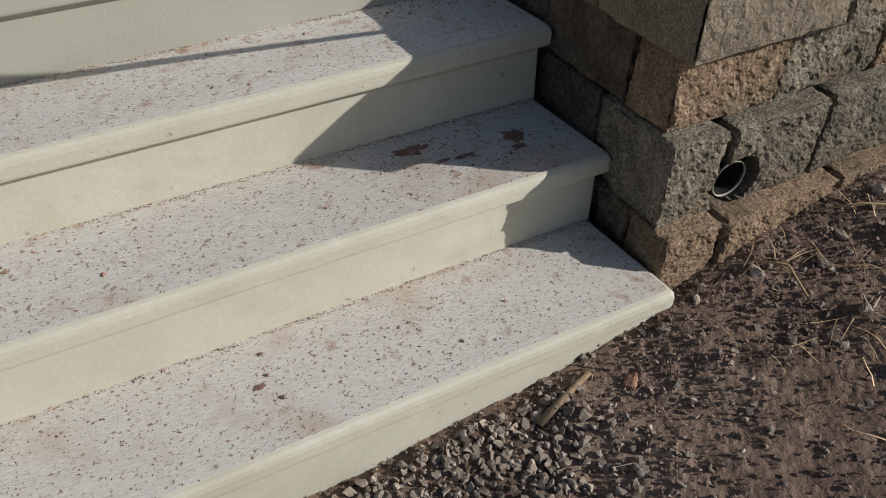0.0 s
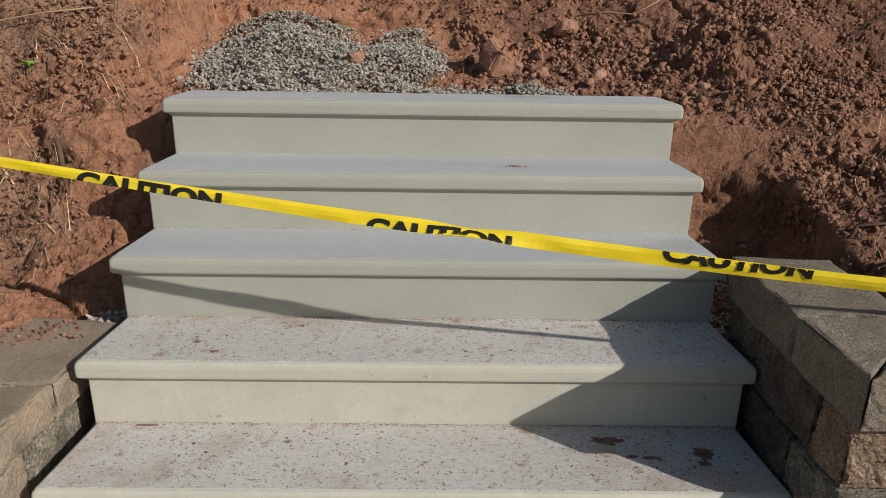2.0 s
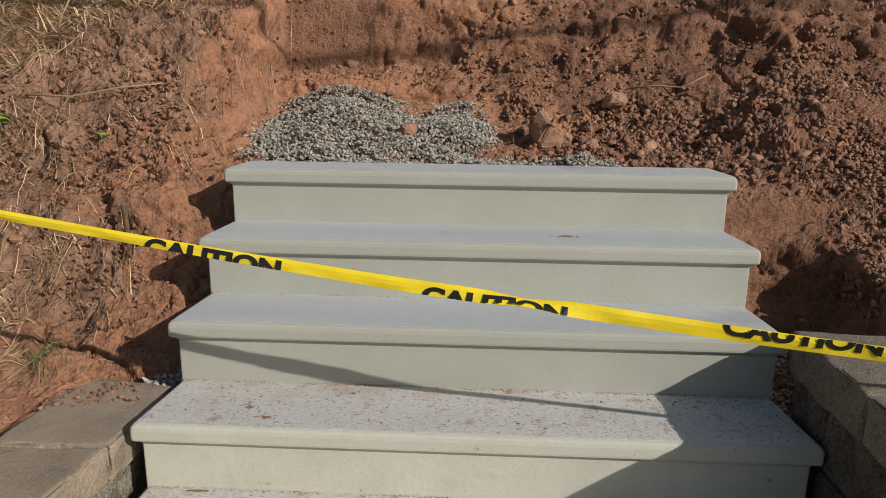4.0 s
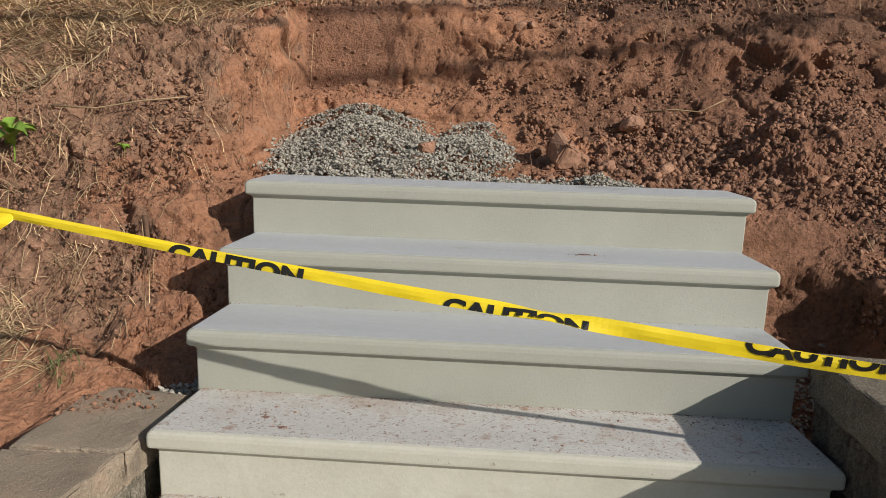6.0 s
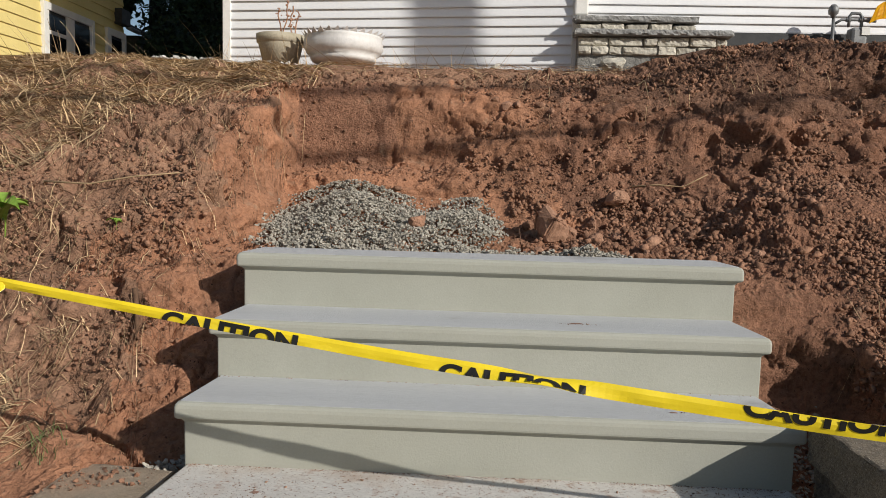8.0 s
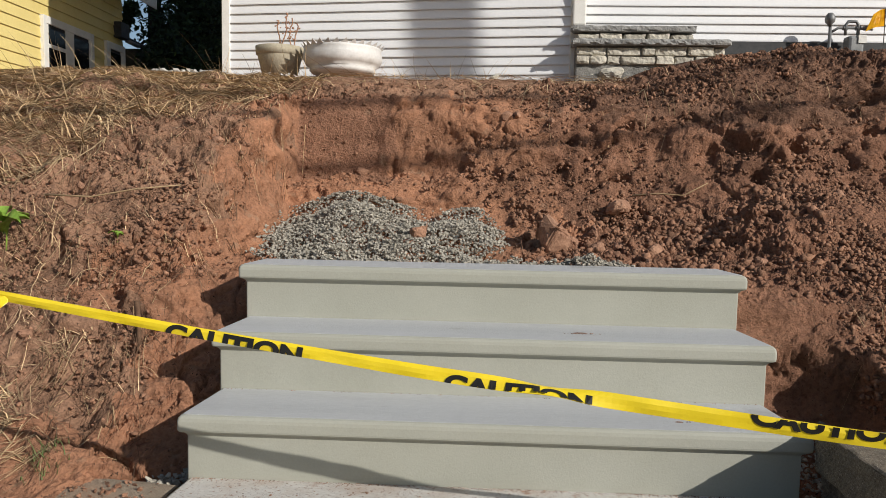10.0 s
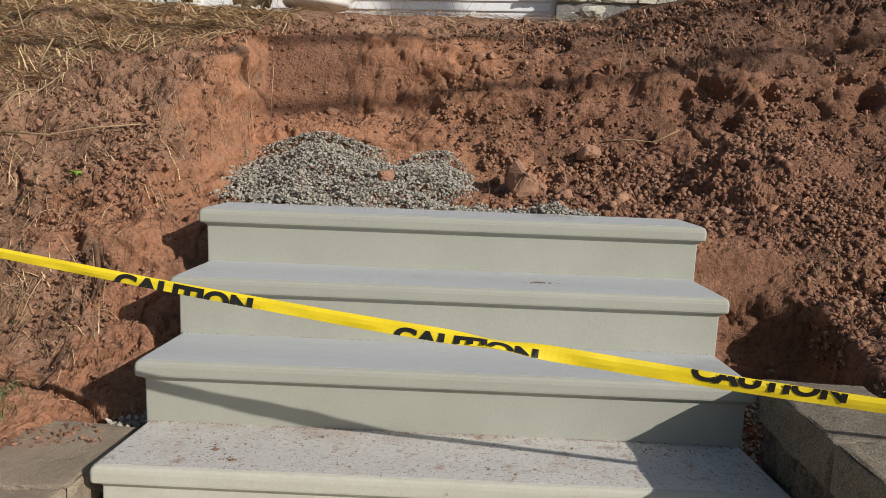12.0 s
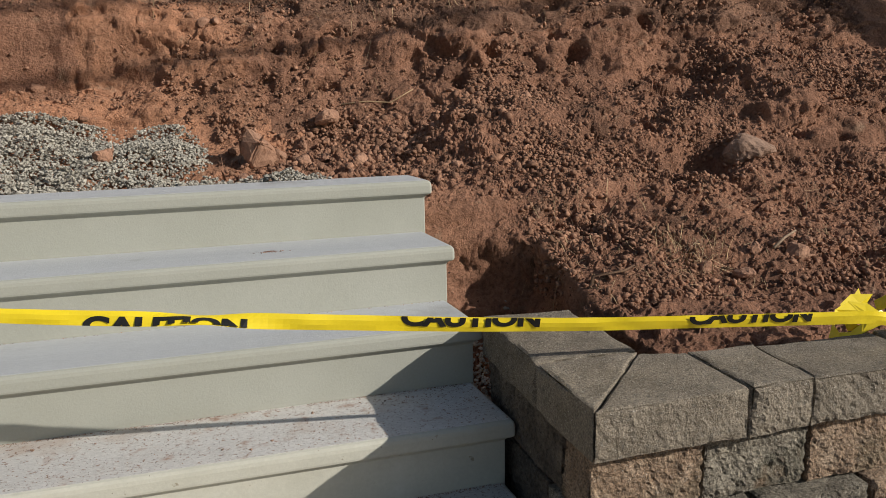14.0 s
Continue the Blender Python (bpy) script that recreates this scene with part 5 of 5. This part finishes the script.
part("pipe_bend", tube(bmesh.new(), [(-0.09, 0, 0.48), (-0.09, 0, 0.57), (-0.07, 0, 0.60), (0.0, 0, 0.60), (0.02, 0, 0.57), (0.02, 0, 0.48)], 0.014, 8), M_METER, meter, smooth=True)
part("cross_pipe", tube(bmesh.new(), [(-0.225, 0.01, 0.50), (-0.15, 0.01, 0.545), (0.0, 0.01, 0.545), (0.15, 0.01, 0.535)], 0.012, 8), M_METER, meter, smooth=True)
for cx in (-0.09, 0.02, 0.09):
    part("coupling", tube(bmesh.new(), [(cx - 0.018, 0.01, 0.545), (cx, 0.01, 0.545), (cx + 0.018, 0.01, 0.545)], 0.021, 8), M_METER, meter)
flag = thing("marker_flag", 4.335, 4.80, 2.30, "yellow utility marker flag on a wire", "flag")
part("wire", tube(bmesh.new(), [(0, 0, -0.15), (0, 0, 0.3), (0.0, 0, 0.70)], 0.004, 5), M_DARK, flag)
bm = bmesh.new()
gr = [[bm.verts.new((-0.10 * i / 5 * (1 + 0.3 * j), 0.02 * math.sin(i * 1.3), 0.70 - 0.075 * j - 0.05 * (i / 5) ** 2)) for i in range(6)] for j in range(3)]
for j in range(2):
    for i in range(5):
        bm.faces.new((gr[j][i], gr[j][i + 1], gr[j + 1][i + 1], gr[j + 1][i]))
bmesh.ops.solidify(bm, geom=bm.faces[:], thickness=0.002)
part("flag_sheet", bm, M_FLAG, flag, smooth=True)


# ---- trees and hedge between the houses ----
def leaf_cloud(rng, centres, count, size):
    """Small leaf quads round several clump centres (x, y, z, radius)."""
    vs, fs = [], []
    for _ in range(count):
        x, y, z, r = rng.choice(centres)
        d = Vector((rng.gauss(0, 1), rng.gauss(0, 1), rng.gauss(0, 1))).normalized() * r * rng.random() ** 0.4
        c = Vector((x, y, z)) + d
        a = Vector((rng.gauss(0, 1), rng.gauss(0, 1), rng.gauss(0, 1))).normalized() * size * rng.uniform(0.6, 1.4)
        b = a.orthogonal().normalized() * size * 0.45
        n0 = len(vs)
        vs += [c - a, c + b, c + a, c - b]
        fs.append((n0, n0 + 1, n0 + 2, n0 + 3))
    return vs, fs


def tree(x, y, height, seed, crown_r, low=0.16, leaves=6500, sprays=()):
    r = random.Random(seed)
    t = thing("tree", x, y, 2.3, "dark leafy tree in shade behind the houses", "tree", "trees behind the houses")
    bm = bmesh.new()
    tube(bm, [(0, 0, -0.3), (0.03, 0, height * 0.3), (-0.05, 0.05, height * 0.6), (0, 0, height * 0.9)], [0.16, 0.13, 0.09, 0.03], 10)
    part("trunk", bm, M_BARK, t, smooth=True)
    cents = list(sprays)
    for k in range(16):
        a, h = r.uniform(0, math.tau), r.uniform(low, 1.0)
        rr = crown_r * r.uniform(0.3, 1.0) * (1.1 - 0.6 * h)
        p = (rr * math.cos(a), rr * math.sin(a), height * h)
        part("limb", tube(bmesh.new(), [(0, 0, height * h * 0.7), (p[0] * 0.5, p[1] * 0.5, height * h * 0.9), p], [0.05, 0.03, 0.01], 6), M_BARK, t, smooth=True)
        cents.append((*p, r.uniform(0.5, 0.9)))
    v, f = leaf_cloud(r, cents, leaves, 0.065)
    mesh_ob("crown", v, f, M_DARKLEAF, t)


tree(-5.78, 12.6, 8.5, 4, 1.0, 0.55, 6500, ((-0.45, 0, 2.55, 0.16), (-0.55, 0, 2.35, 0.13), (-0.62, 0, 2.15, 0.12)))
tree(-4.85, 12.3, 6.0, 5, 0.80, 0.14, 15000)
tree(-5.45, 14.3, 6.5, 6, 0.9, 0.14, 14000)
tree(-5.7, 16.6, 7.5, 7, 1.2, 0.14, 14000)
rh_ = random.Random(9)
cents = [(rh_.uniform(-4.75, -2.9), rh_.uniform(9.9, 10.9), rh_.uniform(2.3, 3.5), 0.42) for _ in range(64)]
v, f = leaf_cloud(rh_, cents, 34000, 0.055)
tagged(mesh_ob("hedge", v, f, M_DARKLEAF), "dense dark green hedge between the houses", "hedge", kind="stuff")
shed = thing("shed", -5.1, 10.75, 2.2, "small dark shed behind the yellow house", "shed")
part("shed_wall", box(bmesh.new(), (-1.1, 0, 0), (-0.05, 1.2, 1.52), 0.01), M_DARK, shed)
bm = bmesh.new()
vv = [bm.verts.new(p) for p in ((-1.3, -0.12, 2.08), (0.06, -0.12, 1.46), (0.06, 1.3, 1.46), (-1.3, 1.3, 2.08), (-1.3, -0.12, 2.15), (0.06, -0.12, 1.53), (0.06, 1.3, 1.53), (-1.3, 1.3, 2.15))]
for f in ((0, 1, 2, 3), (4, 7, 6, 5), (0, 4, 5, 1), (1, 5, 6, 2), (2, 6, 7, 3), (3, 7, 4, 0)):
    bm.faces.new([vv[i] for i in f])
part("shed_roof", bm, M_ROOF, shed)

# ---- tape ends ----
def ribbon(pts, half, up, name, label):
    """A loose band of the same tape through the points."""
    vs, fs = [], []
    for i, p in enumerate(pts):
        u = Vector(up(i)).normalized() * half
        vs += [Vector(p) + u, Vector(p) - u, Vector(p) - u + Vector((0.001, 0.001, 0)), Vector(p) + u + Vector((0.001, 0.001, 0))]
    for i in range(len(pts) - 1):
        for k in range(4):
            a, b = 4 * i + k, 4 * i + (k + 1) % 4
            fs.append((a, b, b + 4, a + 4))
    return mesh_ob(name, [v - Vector((0.8, -0.4, 0.9)) for v in vs], fs, M_TAPE, tape, False, label)


rt = random.Random(31)
ribbon([(-0.285 + 0.010 * math.sin(i * 0.9), -0.337 - 0.004 * i, 1.074 - 0.009 * i) for i in range(7)], 0.014, lambda i: (1, 0.4 * math.sin(i), 0.15 * i), "tape_tail", "loose torn end of the tape hanging down")
for j in range(3):
    cx, cy, cz = 2.54 + 0.09 * j, -0.44 + 0.05 * j, 0.735
    ribbon([(cx + 0.07 * math.cos(i * 0.6 + j), cy + 0.05 * math.sin(i * 0.6 + j), cz + 0.03 * math.sin(i * 0.9 + j) + 0.012) for i in range(10)], 0.017,
           lambda i: (math.cos(i + j), math.sin(i), 0.8), "tape_loop", "crumpled tape loop lying on the wall cap")

# ---- pole and wires beyond the right edge, whose shade falls across house and bank ----
pole = thing("utility_pole", 9.22, -1.25, 0.2, "weathered wooden utility pole carrying wires", "utility pole")
part("shaft", tube(bmesh.new(), [(0, 0, -0.5), (0, 0, 5), (0, 0, 11.0)], [0.20, 0.19, 0.16], 14), M_WOOD, pole, smooth=True)
part("crossarm", box(bmesh.new(), (-1.1, -0.06, 9.6), (1.1, 0.06, 9.75), 0.01), M_WOOD, pole)
for dz, dy in ((0.0, 0.0), (0.42, 0.1)):
    pts = [Vector((-0.3, 2.0, 1.46 + dz)) + SUN * 8, Vector((1.4, 2.0, 1.60 + dz)) + SUN * 8, Vector((3.2, 2.1, 1.86 + dz)) + SUN * 8, Vector((9.22, -1.15, 6.6 + dz))]
    pts = [pts[0] + (pts[0] - pts[1]) * 4] + pts
    w_ = part("wire", tube(bmesh.new(), [p - Vector((9.22, -1.25, 0.2)) for p in pts], 0.026, 6), M_DARK, pole, "bundled overhead wire")
